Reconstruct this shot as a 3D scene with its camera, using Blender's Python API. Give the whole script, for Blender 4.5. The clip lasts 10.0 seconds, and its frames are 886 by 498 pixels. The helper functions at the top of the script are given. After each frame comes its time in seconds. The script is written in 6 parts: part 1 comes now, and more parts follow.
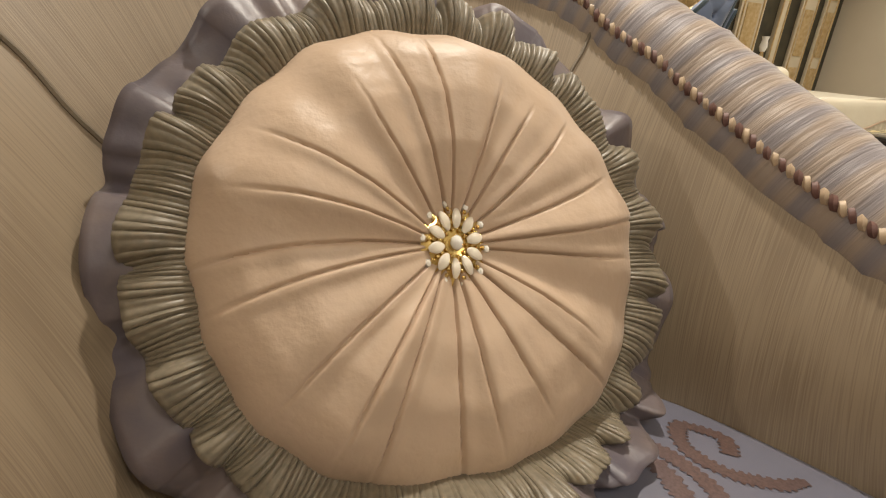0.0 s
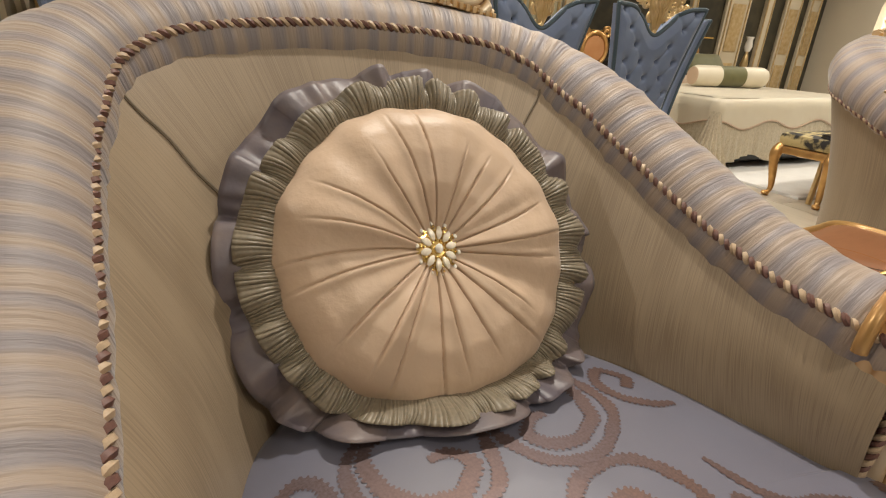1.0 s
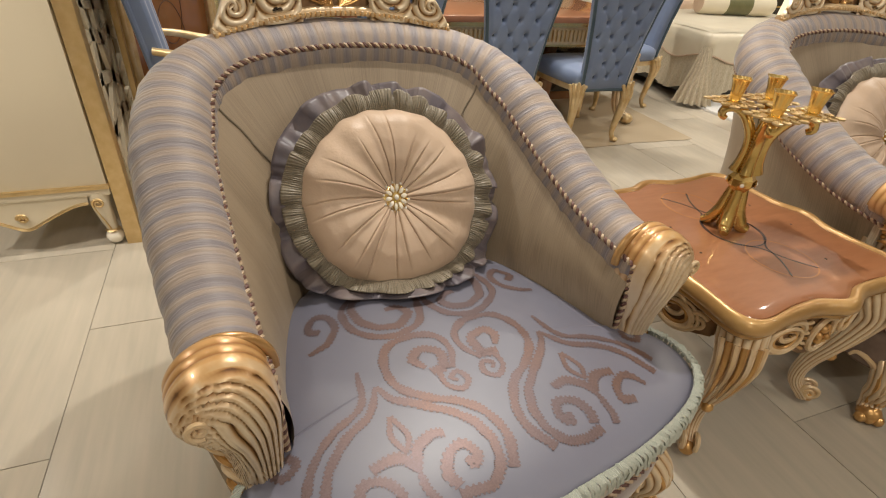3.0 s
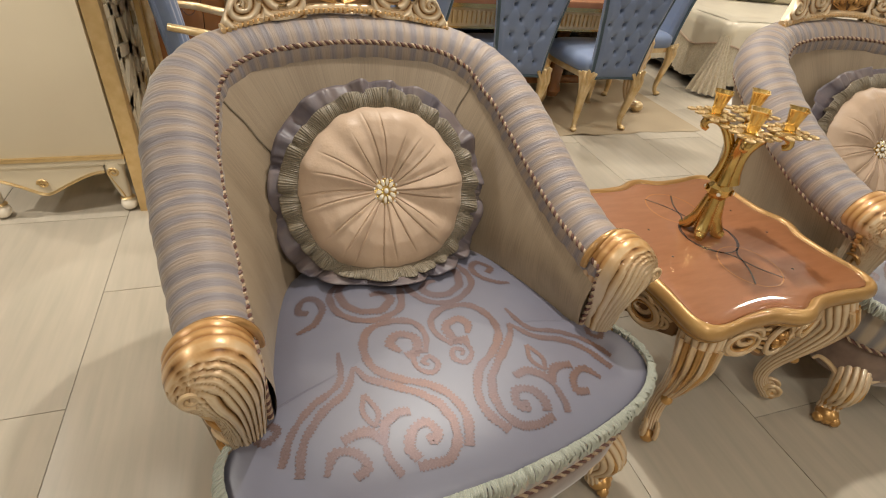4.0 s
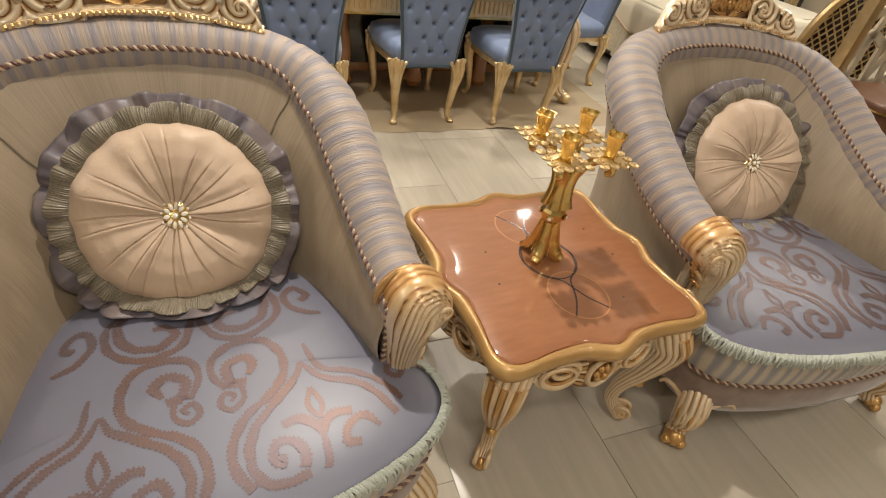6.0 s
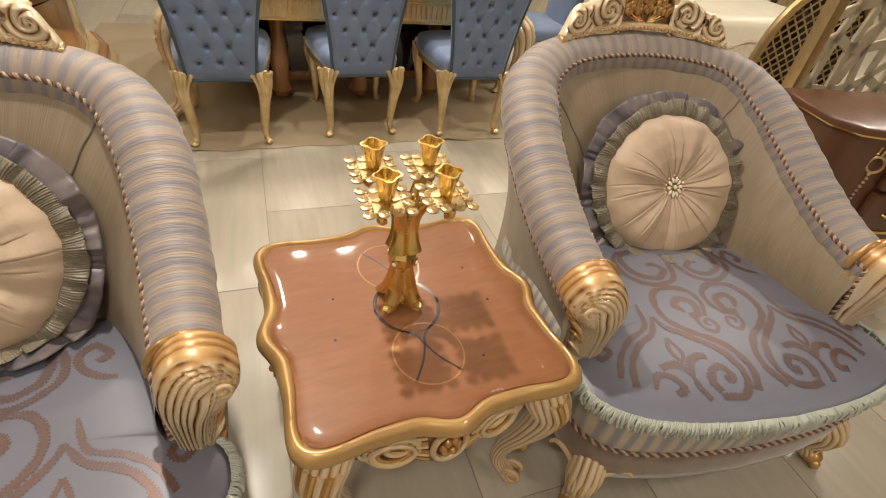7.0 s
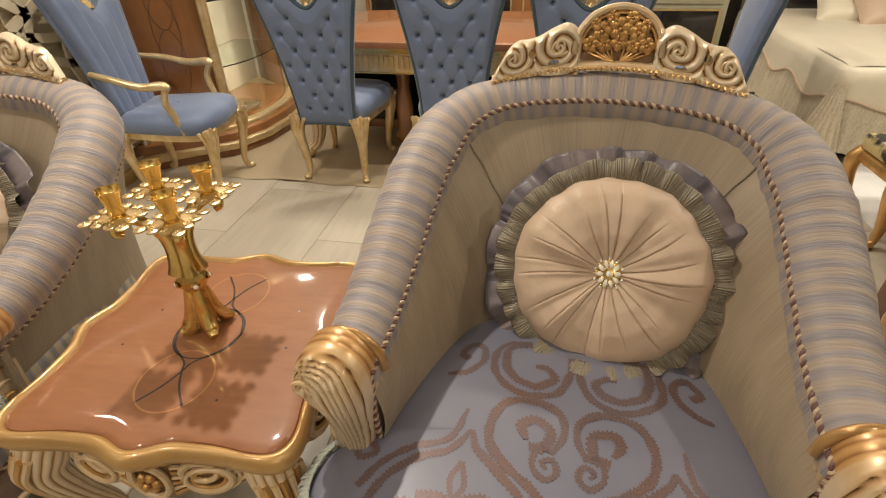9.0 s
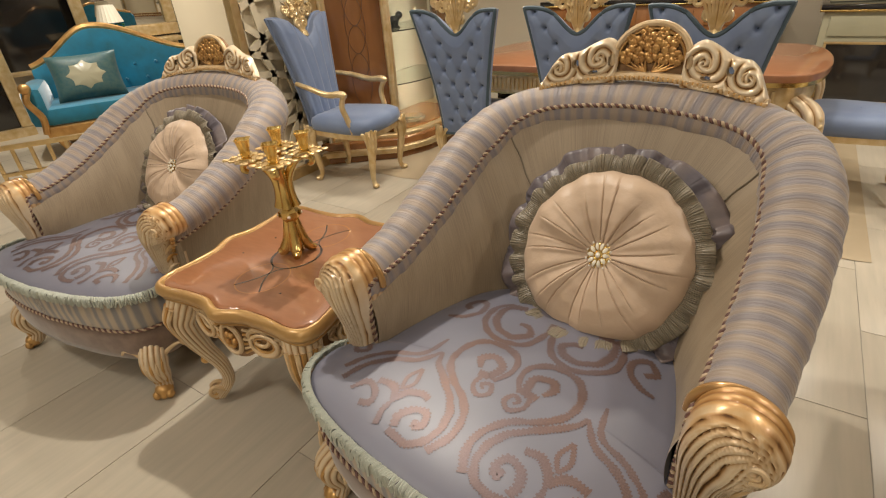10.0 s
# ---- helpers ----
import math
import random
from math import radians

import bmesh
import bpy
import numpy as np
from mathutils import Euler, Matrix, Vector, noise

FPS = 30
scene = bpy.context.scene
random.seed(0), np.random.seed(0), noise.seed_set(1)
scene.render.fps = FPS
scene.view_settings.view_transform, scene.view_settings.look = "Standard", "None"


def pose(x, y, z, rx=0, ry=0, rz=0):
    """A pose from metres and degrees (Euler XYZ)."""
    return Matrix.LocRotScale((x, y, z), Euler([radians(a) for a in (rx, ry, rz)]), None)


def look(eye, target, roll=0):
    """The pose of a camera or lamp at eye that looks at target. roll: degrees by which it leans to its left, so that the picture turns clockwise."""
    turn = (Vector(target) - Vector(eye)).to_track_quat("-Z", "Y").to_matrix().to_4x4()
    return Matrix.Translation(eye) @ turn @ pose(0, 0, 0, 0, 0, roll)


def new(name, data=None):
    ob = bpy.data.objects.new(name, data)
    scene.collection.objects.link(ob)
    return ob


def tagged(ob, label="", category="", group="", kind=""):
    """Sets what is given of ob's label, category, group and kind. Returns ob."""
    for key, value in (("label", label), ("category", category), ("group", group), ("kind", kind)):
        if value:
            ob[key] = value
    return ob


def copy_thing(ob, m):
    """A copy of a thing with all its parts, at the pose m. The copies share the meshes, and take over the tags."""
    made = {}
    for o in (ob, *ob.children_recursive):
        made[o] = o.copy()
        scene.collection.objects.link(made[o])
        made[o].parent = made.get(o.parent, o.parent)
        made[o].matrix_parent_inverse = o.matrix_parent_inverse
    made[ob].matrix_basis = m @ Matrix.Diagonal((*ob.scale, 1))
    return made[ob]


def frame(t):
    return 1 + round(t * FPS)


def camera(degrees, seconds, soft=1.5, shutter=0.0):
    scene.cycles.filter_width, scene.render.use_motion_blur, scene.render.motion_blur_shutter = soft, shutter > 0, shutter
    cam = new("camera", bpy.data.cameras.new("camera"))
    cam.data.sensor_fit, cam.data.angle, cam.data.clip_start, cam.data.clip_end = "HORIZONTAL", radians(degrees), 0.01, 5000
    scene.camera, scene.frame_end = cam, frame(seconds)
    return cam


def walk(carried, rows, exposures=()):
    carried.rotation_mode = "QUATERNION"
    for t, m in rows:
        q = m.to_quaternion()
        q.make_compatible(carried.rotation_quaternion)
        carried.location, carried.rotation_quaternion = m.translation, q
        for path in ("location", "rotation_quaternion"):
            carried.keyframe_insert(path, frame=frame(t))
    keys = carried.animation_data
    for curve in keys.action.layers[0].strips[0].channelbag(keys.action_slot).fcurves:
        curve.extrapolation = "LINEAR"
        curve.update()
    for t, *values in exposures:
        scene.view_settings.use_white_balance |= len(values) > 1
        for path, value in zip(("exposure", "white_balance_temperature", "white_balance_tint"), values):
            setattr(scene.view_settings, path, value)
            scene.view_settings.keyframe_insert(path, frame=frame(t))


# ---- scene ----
cam = camera(82.2, 10.0, soft=1.15)
PATH = [
    (0, (-0.18, -0.382, 0.831), (0.566, 1.312, 0.075), 3.9),
    (0.5, (-0.218, -0.474, 0.896), (0.539, 1.22, 0.15), 3.3),
    (1, (-0.256, -0.598, 0.935), (0.487, 1.093, 0.168), 3.0),
    (1.5, (-0.288, -0.765, 1.005), (0.437, 0.914, 0.198), 2.8),
    (2, (-0.306, -0.904, 1.075), (0.402, 0.744, 0.191), 2.9),
    (2.5, (-0.311, -0.99, 1.154), (0.366, 0.611, 0.164), 3.4),
    (4, (-0.259, -1.116, 1.327), (0.327, 0.392, 0.151), 6.8),
    (4.5, (-0.215, -1.115, 1.366), (0.367, 0.379, 0.169), 8.2),
    (5, (-0.129, -1.118, 1.413), (0.472, 0.35, 0.196), 9.0),
    (5.5, (-0.01, -1.107, 1.435), (0.633, 0.332, 0.204), 9.5),
    (6, (0.194, -1.107, 1.43), (0.846, 0.319, 0.189), 9.4),
    (7.5, (0.94, -1.002, 1.459), (1.464, 0.473, 0.215), 5.9),
    (8, (1.227, -1.032, 1.46), (1.531, 0.536, 0.255), 2.5),
    (8.5, (1.453, -1.031, 1.418), (1.467, 0.607, 0.27), 0.3),
    (9, (1.724, -0.977, 1.395), (1.383, 0.653, 0.288), -1.5),
    (9.5, (2.019, -1.019, 1.379), (1.318, 0.539, 0.339), -2.8),
    (10, (2.244, -1.133, 1.361), (1.238, 0.3, 0.393), -4.3),
]
walk(cam, [(t, look(eye, target, roll)) for t, eye, target, roll in PATH], [(0, 0.07, 6400, 10), (2, 0.02, 6150, 10), (4.5, 0.02, 6150, 10), (6, 0.08, 6200, 10), (7.5, 0.0, 6450, 10), (9, 0.0, 6500, 10), (10, 0.03, 6400, 10)])

# ---- world, lamps ----
world = bpy.data.worlds.new("showroom_air")
scene.world = world
world.use_nodes = True
world.node_tree.nodes["Background"].inputs[0].default_value = (1.0, 0.9, 0.75, 1)
world.node_tree.nodes["Background"].inputs[1].default_value = 0.02
scene.view_settings.exposure = 0.0

WARM = (1.0, 0.91, 0.775)


def area_lamp(x, y, watts, aim=None, size=0.09, z=2.78, spread=150):
    data = bpy.data.lights.new("spot_or_fill", "AREA")
    data.shape, data.size, data.energy, data.color = "DISK", size, watts * 0.268, WARM
    data.spread = radians(spread)
    ob = new("spot_or_fill", data)
    ob.matrix_world = look((x, y, z), aim or (x, y - 0.001, 0))
    return ob


area_lamp(0.53, 0.64, 122, (0.9, -0.3, 0.5), 0.08)
area_lamp(-1.2, 0.75, 11)
# unseen lamp, added to brighten the ivory cabinet's front
area_lamp(-1.5, 0.0, 12, (-1.2, 1.1, 1.0), 0.1, spread=50)
for x, y, watts in ((0.05, 2.2, 60), (1.75, 2.2, 64), (3.8, 0.95, 92)):
    area_lamp(x, y, watts)
for x in (-0.6, 0.85, 1.3, 3.0, 5.0):
    area_lamp(x, 3.0, 60)
# unseen front fill, added in a row behind the camera and aimed at the seats
for x, watts in ((-1.6, 8), (0.3, 43), (2.2, 20), (4.2, 20)):
    area_lamp(x, -1.6, watts, (x * 0.6 + 0.4, 0.0, 0.4), 0.3)
# unseen fill lamps, added to brighten the outer parts of the room
for x, y, watts in ((-3.0, 0.7, 150), (-3.9, 2.5, 170), (5.4, 1.2, 100), (7.0, 3.4, 100), (-1.4, -3.6, 100), (2.6, -3.6, 100)):
    area_lamp(x, y, watts)

# ---- materials ----


def mat(name, base=(0.5, 0.5, 0.5), rough=0.5, metal=0.0, coat=0.0, sheen=0.0, spec=0.5, grain=None, bump=None, blotch=None, aniso=0.0):
    """grain, blotch: (second colour, coordinate scale xyz, contrast); bump: (scale xyz, strength, metres)."""
    m = bpy.data.materials.new(name)
    m.use_nodes = True
    nt = m.node_tree
    n = nt.nodes
    p = n["Principled BSDF"]
    p.inputs["Base Color"].default_value = (*base, 1)
    p.inputs["Roughness"].default_value = rough
    p.inputs["Metallic"].default_value = metal
    p.inputs["Coat Weight"].default_value = coat
    p.inputs["Coat Roughness"].default_value = 0.06
    p.inputs["Sheen Weight"].default_value = sheen
    p.inputs["Sheen Roughness"].default_value = 0.4
    p.inputs["Specular IOR Level"].default_value = spec
    p.inputs["Anisotropic"].default_value = aniso
    tc = n.new("ShaderNodeTexCoord")

    def noise_at(scale, detail=4.0):
        mp = n.new("ShaderNodeMapping")
        mp.inputs["Scale"].default_value = scale
        nt.links.new(tc.outputs["Object"], mp.inputs[0])
        t = n.new("ShaderNodeTexNoise")
        t.inputs["Scale"].default_value = 1.0
        t.inputs["Detail"].default_value = detail
        nt.links.new(mp.outputs[0], t.inputs[0])
        return t

    colour = None
    for layer in (blotch, grain):
        if not layer:
            continue
        second, scale, contrast = layer
        t = noise_at(scale)
        ramp = n.new("ShaderNodeMapRange")
        ramp.inputs[1].default_value, ramp.inputs[2].default_value = 0.5 - 0.5 * contrast, 0.5 + 0.5 * contrast
        nt.links.new(t.outputs[0], ramp.inputs[0])
        mix = n.new("ShaderNodeMix")
        mix.data_type = "RGBA"
        mix.inputs[6].default_value = (*base, 1)
        mix.inputs[7].default_value = (*second, 1)
        if colour:
            nt.links.new(colour, mix.inputs[6])
        nt.links.new(ramp.outputs[0], mix.inputs[0])
        colour = mix.outputs[2]
    if colour:
        nt.links.new(colour, p.inputs["Base Color"])
    if bump:
        scale, strength, metres = bump
        t = noise_at(scale)
        b = n.new("ShaderNodeBump")
        b.inputs["Strength"].default_value, b.inputs["Distance"].default_value = strength, metres
        nt.links.new(t.outputs[0], b.inputs["Height"])
        nt.links.new(b.outputs[0], p.inputs["Normal"])
    return m


def striped(name, first, second, period, ruche):
    """Ruched satin with stripes across the length: UV x runs along the length in metres, y round it."""
    m = mat(name, first, 0.5, sheen=0.25, spec=0.35)
    nt = m.node_tree
    n = nt.nodes
    p = n["Principled BSDF"]
    uv = n.new("ShaderNodeUVMap")
    mp = n.new("ShaderNodeMapping")
    mp.inputs["Scale"].default_value = (1 / period, 1.3, 1)
    nt.links.new(uv.outputs[0], mp.inputs[0])
    t = n.new("ShaderNodeTexNoise")
    t.noise_dimensions = "2D"
    t.inputs["Scale"].default_value, t.inputs["Detail"].default_value, t.inputs["Distortion"].default_value = 0.9, 5.0, 0.3
    nt.links.new(mp.outputs[0], t.inputs[0])
    w = n.new("ShaderNodeTexWave")
    w.inputs["Scale"].default_value = 0.159 * 2
    w.inputs["Distortion"].default_value, w.inputs["Detail"].default_value, w.inputs["Detail Scale"].default_value = 3.6, 3.0, 1.1
    nt.links.new(mp.outputs[0], w.inputs[0])
    add = n.new("ShaderNodeMath")
    add.operation = "MULTIPLY_ADD"
    add.inputs[1].default_value = 0.62
    nt.links.new(w.outputs[1], add.inputs[0])
    nt.links.new(t.outputs[0], add.inputs[2])
    ramp = n.new("ShaderNodeValToRGB")
    e = ramp.color_ramp.elements
    e[0].position, e[0].color = 0.58, (*first, 1)
    e[1].position, e[1].color = 0.98, (*second, 1)
    mid = e.new(0.80)
    mid.color = (*[0.5 * (a + b) * 1.02 for a, b in zip(first, second)], 1)
    nt.links.new(add.outputs[0], ramp.inputs[0])
    nt.links.new(ramp.outputs[0], p.inputs["Base Color"])
    mp2 = n.new("ShaderNodeMapping")
    mp2.inputs["Scale"].default_value = (ruche, 2.5, 1)
    nt.links.new(uv.outputs[0], mp2.inputs[0])
    t2 = n.new("ShaderNodeTexNoise")
    t2.noise_dimensions = "2D"
    t2.inputs["Scale"].default_value, t2.inputs["Detail"].default_value = 1.0, 4.0
    nt.links.new(mp2.outputs[0], t2.inputs[0])
    b = n.new("ShaderNodeBump")
    b.inputs["Strength"].default_value, b.inputs["Distance"].default_value = 0.5, 0.006
    nt.links.new(t2.outputs[0], b.inputs["Height"])
    nt.links.new(b.outputs[0], p.inputs["Normal"])
    return m


def glass(name, tint=(0.9, 0.95, 0.92)):
    m = bpy.data.materials.new(name)
    m.use_nodes = True
    p = m.node_tree.nodes["Principled BSDF"]
    p.inputs["Base Color"].default_value = (*tint, 1)
    p.inputs["Roughness"].default_value = 0.02
    p.inputs["Transmission Weight"].default_value = 1.0
    p.inputs["IOR"].default_value = 1.2
    return m


STRIPE = striped("ruched_striped_satin", (0.228, 0.203, 0.210), (0.326, 0.260, 0.211), 0.041, 130.0)
BAND = striped("striped_band_satin", (0.24, 0.235, 0.245), (0.45, 0.375, 0.29), 0.041, 30.0)


def moire(name, base, second):
    """Plain silk with fine thread lines: UV x across the threads in metres, y along them."""
    m = mat(name, base, 0.5, sheen=0.08)
    nt = m.node_tree
    n = nt.nodes
    p = n["Principled BSDF"]
    uv = n.new("ShaderNodeUVMap")
    out = []
    for scale, detail in (((620.0, 5.0, 1.0), 2.0), ((11.0, 3.0, 1.0), 3.0)):
        mp = n.new("ShaderNodeMapping")
        mp.inputs["Scale"].default_value = scale
        nt.links.new(uv.outputs[0], mp.inputs[0])
        t = n.new("ShaderNodeTexNoise")
        t.noise_dimensions = "2D"
        t.inputs["Scale"].default_value, t.inputs["Detail"].default_value = 1.0, detail
        nt.links.new(mp.outputs[0], t.inputs[0])
        out.append(t.outputs[0])
    add = n.new("ShaderNodeMath")
    add.operation = "MULTIPLY_ADD"
    add.inputs[1].default_value = 0.7
    nt.links.new(out[1], add.inputs[0])
    nt.links.new(out[0], add.inputs[2])
    ramp = n.new("ShaderNodeValToRGB")
    e = ramp.color_ramp.elements
    e[0].position, e[0].color = 0.62, (*base, 1)
    e[1].position, e[1].color = 1.08, (*second, 1)
    nt.links.new(add.outputs[0], ramp.inputs[0])
    nt.links.new(ramp.outputs[0], p.inputs["Base Color"])
    bp = n.new("ShaderNodeBump")
    bp.inputs["Strength"].default_value, bp.inputs["Distance"].default_value = 0.2, 0.0007
    nt.links.new(out[0], bp.inputs["Height"])
    nt.links.new(bp.outputs[0], p.inputs["Normal"])
    return m


SILK = moire("beige_thread_silk", (0.228, 0.171, 0.112), (0.305, 0.236, 0.158))
BEIGE = mat("beige_moire_silk", (0.275, 0.222, 0.152), 0.5, sheen=0.08, grain=((0.37, 0.30, 0.215), (230, 230, 4), 0.28), blotch=((0.255, 0.205, 0.145), (6, 6, 3), 0.5), bump=((300, 300, 6), 0.2, 0.001))
SEATM = mat("lavender_blue_damask", (0.142, 0.146, 0.195), 0.43, sheen=0.15, spec=0.8, grain=((0.136, 0.141, 0.187), (700, 700, 700), 0.6), blotch=((0.133, 0.118, 0.152), (5, 5, 5), 0.6), bump=((900, 500, 900), 0.1, 0.0005))
COPPERY = mat("copper_weave", (0.205, 0.120, 0.092), 0.44, 0.45, grain=((0.11, 0.075, 0.072), (300, 300, 300), 0.5), blotch=((0.165, 0.13, 0.145), (7, 7, 7), 0.4))
CHAMPAGNE = mat("champagne_satin", (0.56, 0.42, 0.305), 0.45, sheen=0.12, spec=0.35, blotch=((0.50, 0.37, 0.265), (9, 9, 9), 0.7), bump=((46, 46, 46), 0.42, 0.004))
OLIVE = mat("olive_taffeta", (0.165, 0.142, 0.102), 0.42, sheen=0.05, grain=((0.25, 0.21, 0.15), (160, 160, 160), 0.5))
MAUVE = mat("mauve_grey_satin", (0.105, 0.090, 0.108), 0.45, sheen=0.05, blotch=((0.17, 0.135, 0.13), (14, 14, 14), 0.25), bump=((60, 60, 60), 0.25, 0.004))
CORD_DARK = mat("brown_cord", (0.11, 0.05, 0.045), 0.55, grain=((0.16, 0.08, 0.06), (900, 900, 900), 0.6))
CORD_LIGHT = mat("cream_cord", (0.50, 0.38, 0.26), 0.5, grain=((0.42, 0.31, 0.2), (900, 900, 900), 0.6))
VELVET = mat("brown_velvet", (0.17, 0.115, 0.09), 0.8, sheen=0.6, blotch=((0.24, 0.17, 0.13), (22, 22, 22), 0.3))
FRINGEM = mat("sage_fringe", (0.32, 0.36, 0.31), 0.55, sheen=0.3, grain=((0.5, 0.5, 0.43), (500, 500, 60), 0.5))
GILT = mat("antique_gilt", (0.66, 0.41, 0.155), 0.3, 0.7, blotch=((0.46, 0.25, 0.09), (16, 16, 16), 0.5), bump=((120, 120, 120), 0.15, 0.001))
CREAMGILT = mat("cream_rubbed_gilt", (0.64, 0.50, 0.33), 0.36, 0.15, coat=0.3, blotch=((0.62, 0.43, 0.22), (22, 22, 22), 0.35), bump=((150, 150, 150), 0.15, 0.001))
BROWNGILT = mat("brown_gilt_ground", (0.33, 0.20, 0.095), 0.42, 0.4, blotch=((0.16, 0.08, 0.035), (20, 20, 20), 0.5), bump=((200, 200, 200), 0.3, 0.001))
BRASS = mat("polished_brass", (0.82, 0.62, 0.25), 0.22, 1.0, blotch=((0.70, 0.49, 0.17), (30, 30, 30), 0.5))
BRASS_DULL = mat("pale_brass", (0.72, 0.55, 0.30), 0.34, 0.85, blotch=((0.60, 0.43, 0.20), (24, 24, 24), 0.5))
RIM = mat("lacquered_gold_rim", (0.36, 0.20, 0.07), 0.34, 0.3, coat=0.35, blotch=((0.52, 0.32, 0.115), (9, 9, 9), 0.5))
BRONZE = mat("amber_lacquered_gilt", (0.38, 0.20, 0.07), 0.25, 0.45, coat=0.7, blotch=((0.56, 0.34, 0.13), (14, 14, 14), 0.5))
LACQUER = mat("brown_lacquer", (0.265, 0.108, 0.046), 0.45, coat=0.8, spec=0.3, blotch=((0.31, 0.132, 0.06), (5, 5, 5), 0.6), grain=((0.235, 0.094, 0.038), (14, 60, 14), 0.5))
INLAY_DARK = mat("dark_inlay", (0.06, 0.045, 0.045), 0.2, coat=1.0)
INLAY_PALE = mat("pale_inlay", (0.48, 0.23, 0.10), 0.2, coat=1.0)


def carved(name):
    """Carving colours: brown in the cuts (UV x: 0 cut, 1 ridge), amber towards the top (UV y)."""
    m = mat(name, (0.6, 0.45, 0.28), 0.33, 0.25, coat=0.35, bump=((150, 150, 150), 0.15, 0.001))
    nt = m.node_tree
    n = nt.nodes
    p = n["Principled BSDF"]
    uv = n.new("ShaderNodeUVMap")
    sep = n.new("ShaderNodeSeparateXYZ")
    nt.links.new(uv.outputs[0], sep.inputs[0])
    tc = n.new("ShaderNodeTexCoord")
    t = n.new("ShaderNodeTexNoise")
    t.inputs["Scale"].default_value, t.inputs["Detail"].default_value = 40.0, 5.0
    nt.links.new(tc.outputs["Object"], t.inputs[0])
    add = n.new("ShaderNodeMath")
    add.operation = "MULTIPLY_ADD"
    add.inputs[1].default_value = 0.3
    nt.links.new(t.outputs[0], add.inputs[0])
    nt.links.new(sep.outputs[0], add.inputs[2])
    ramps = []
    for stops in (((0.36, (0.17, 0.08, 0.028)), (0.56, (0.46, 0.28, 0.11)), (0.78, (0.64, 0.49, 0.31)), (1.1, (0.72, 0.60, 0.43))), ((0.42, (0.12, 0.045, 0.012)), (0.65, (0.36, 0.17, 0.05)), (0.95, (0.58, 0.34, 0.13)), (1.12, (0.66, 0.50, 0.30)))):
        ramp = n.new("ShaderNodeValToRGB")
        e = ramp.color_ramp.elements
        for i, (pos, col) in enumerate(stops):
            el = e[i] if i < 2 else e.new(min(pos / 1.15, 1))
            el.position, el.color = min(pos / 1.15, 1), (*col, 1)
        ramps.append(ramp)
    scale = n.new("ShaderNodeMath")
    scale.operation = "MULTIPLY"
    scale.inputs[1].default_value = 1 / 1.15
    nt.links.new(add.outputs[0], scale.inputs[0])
    mix = n.new("ShaderNodeMix")
    mix.data_type = "RGBA"
    for i, ramp in enumerate(ramps):
        nt.links.new(scale.outputs[0], ramp.inputs[0])
        nt.links.new(ramp.outputs[0], mix.inputs[6 + i])
    nt.links.new(sep.outputs[1], mix.inputs[0])
    nt.links.new(mix.outputs[2], p.inputs["Base Color"])
    return m


CARVED = carved("brown_cut_carving")
# dark colour stands in for the shade in the seam groove
SEAM = mat("seam_groove_shade", (0.13, 0.10, 0.065), 0.6, grain=((0.18, 0.14, 0.095), (600, 600, 600), 0.6))
PEARL = mat("pearl", (0.86, 0.79, 0.66), 0.18, sheen=0.2, coat=0.6)
CRYSTAL = mat("crystal", (0.9, 0.88, 0.82), 0.05, spec=1.0, coat=1.0)
TILEM = mat("pale_wood_grain_tile", (0.485, 0.422, 0.335), 0.30, spec=0.45, blotch=((0.525, 0.465, 0.375), (1.3, 0.8, 1), 0.7), grain=((0.41, 0.37, 0.295), (34, 3.0, 1), 0.55))
GROUT = mat("grey_grout", (0.29, 0.265, 0.225), 0.8, grain=((0.34, 0.31, 0.26), (40, 40, 40), 0.6))
COVER = mat("brown_paper_floor_cover", (0.36, 0.285, 0.185), 0.5, blotch=((0.42, 0.335, 0.225), (3, 3, 3), 0.6), bump=((9, 9, 9), 0.2, 0.01))
BLUE = mat("dusty_blue_velvet", (0.128, 0.172, 0.29), 0.55, sheen=0.4, blotch=((0.165, 0.215, 0.33), (9, 9, 9), 0.5), bump=((70, 70, 70), 0.15, 0.003))
NAVY = mat("dark_blue_piping", (0.045, 0.075, 0.10), 0.6, sheen=0.3)
TEAL = mat("teal_velvet", (0.005, 0.20, 0.36), 0.5, sheen=0.7, blotch=((0.01, 0.12, 0.18), (8, 8, 8), 0.5))
CHAIRGOLD = mat("champagne_gold_leaf", (0.78, 0.64, 0.40), 0.32, 0.6, blotch=((0.58, 0.40, 0.17), (18, 18, 18), 0.5))
IVORY = mat("ivory_lacquer", (0.70, 0.62, 0.46), 0.35, coat=0.2, blotch=((0.62, 0.54, 0.4), (2, 2, 2), 0.6))
WALNUT = mat("figured_walnut", (0.30, 0.13, 0.045), 0.25, coat=0.7, grain=((0.22, 0.09, 0.03), (12, 12, 2), 0.5))
MAHOGANY = mat("dark_mahogany", (0.088, 0.041, 0.016), 0.35, coat=0.3, grain=((0.14, 0.05, 0.025), (30, 6, 3), 0.5))
BLACK = mat("black_lacquer", (0.012, 0.011, 0.012), 0.12, coat=0.6, grain=((0.02, 0.018, 0.016), (5, 5, 5), 0.5))
DARKPAPER = mat("dark_olive_damask", (0.035, 0.032, 0.022), 0.4, blotch=((0.06, 0.052, 0.032), (7, 7, 7), 0.25))
WHITEBED = mat("cream_satin_bedspread", (0.70, 0.64, 0.50), 0.4, sheen=0.4, blotch=((0.64, 0.57, 0.43), (5, 5, 5), 0.5), bump=((30, 30, 30), 0.2, 0.004))
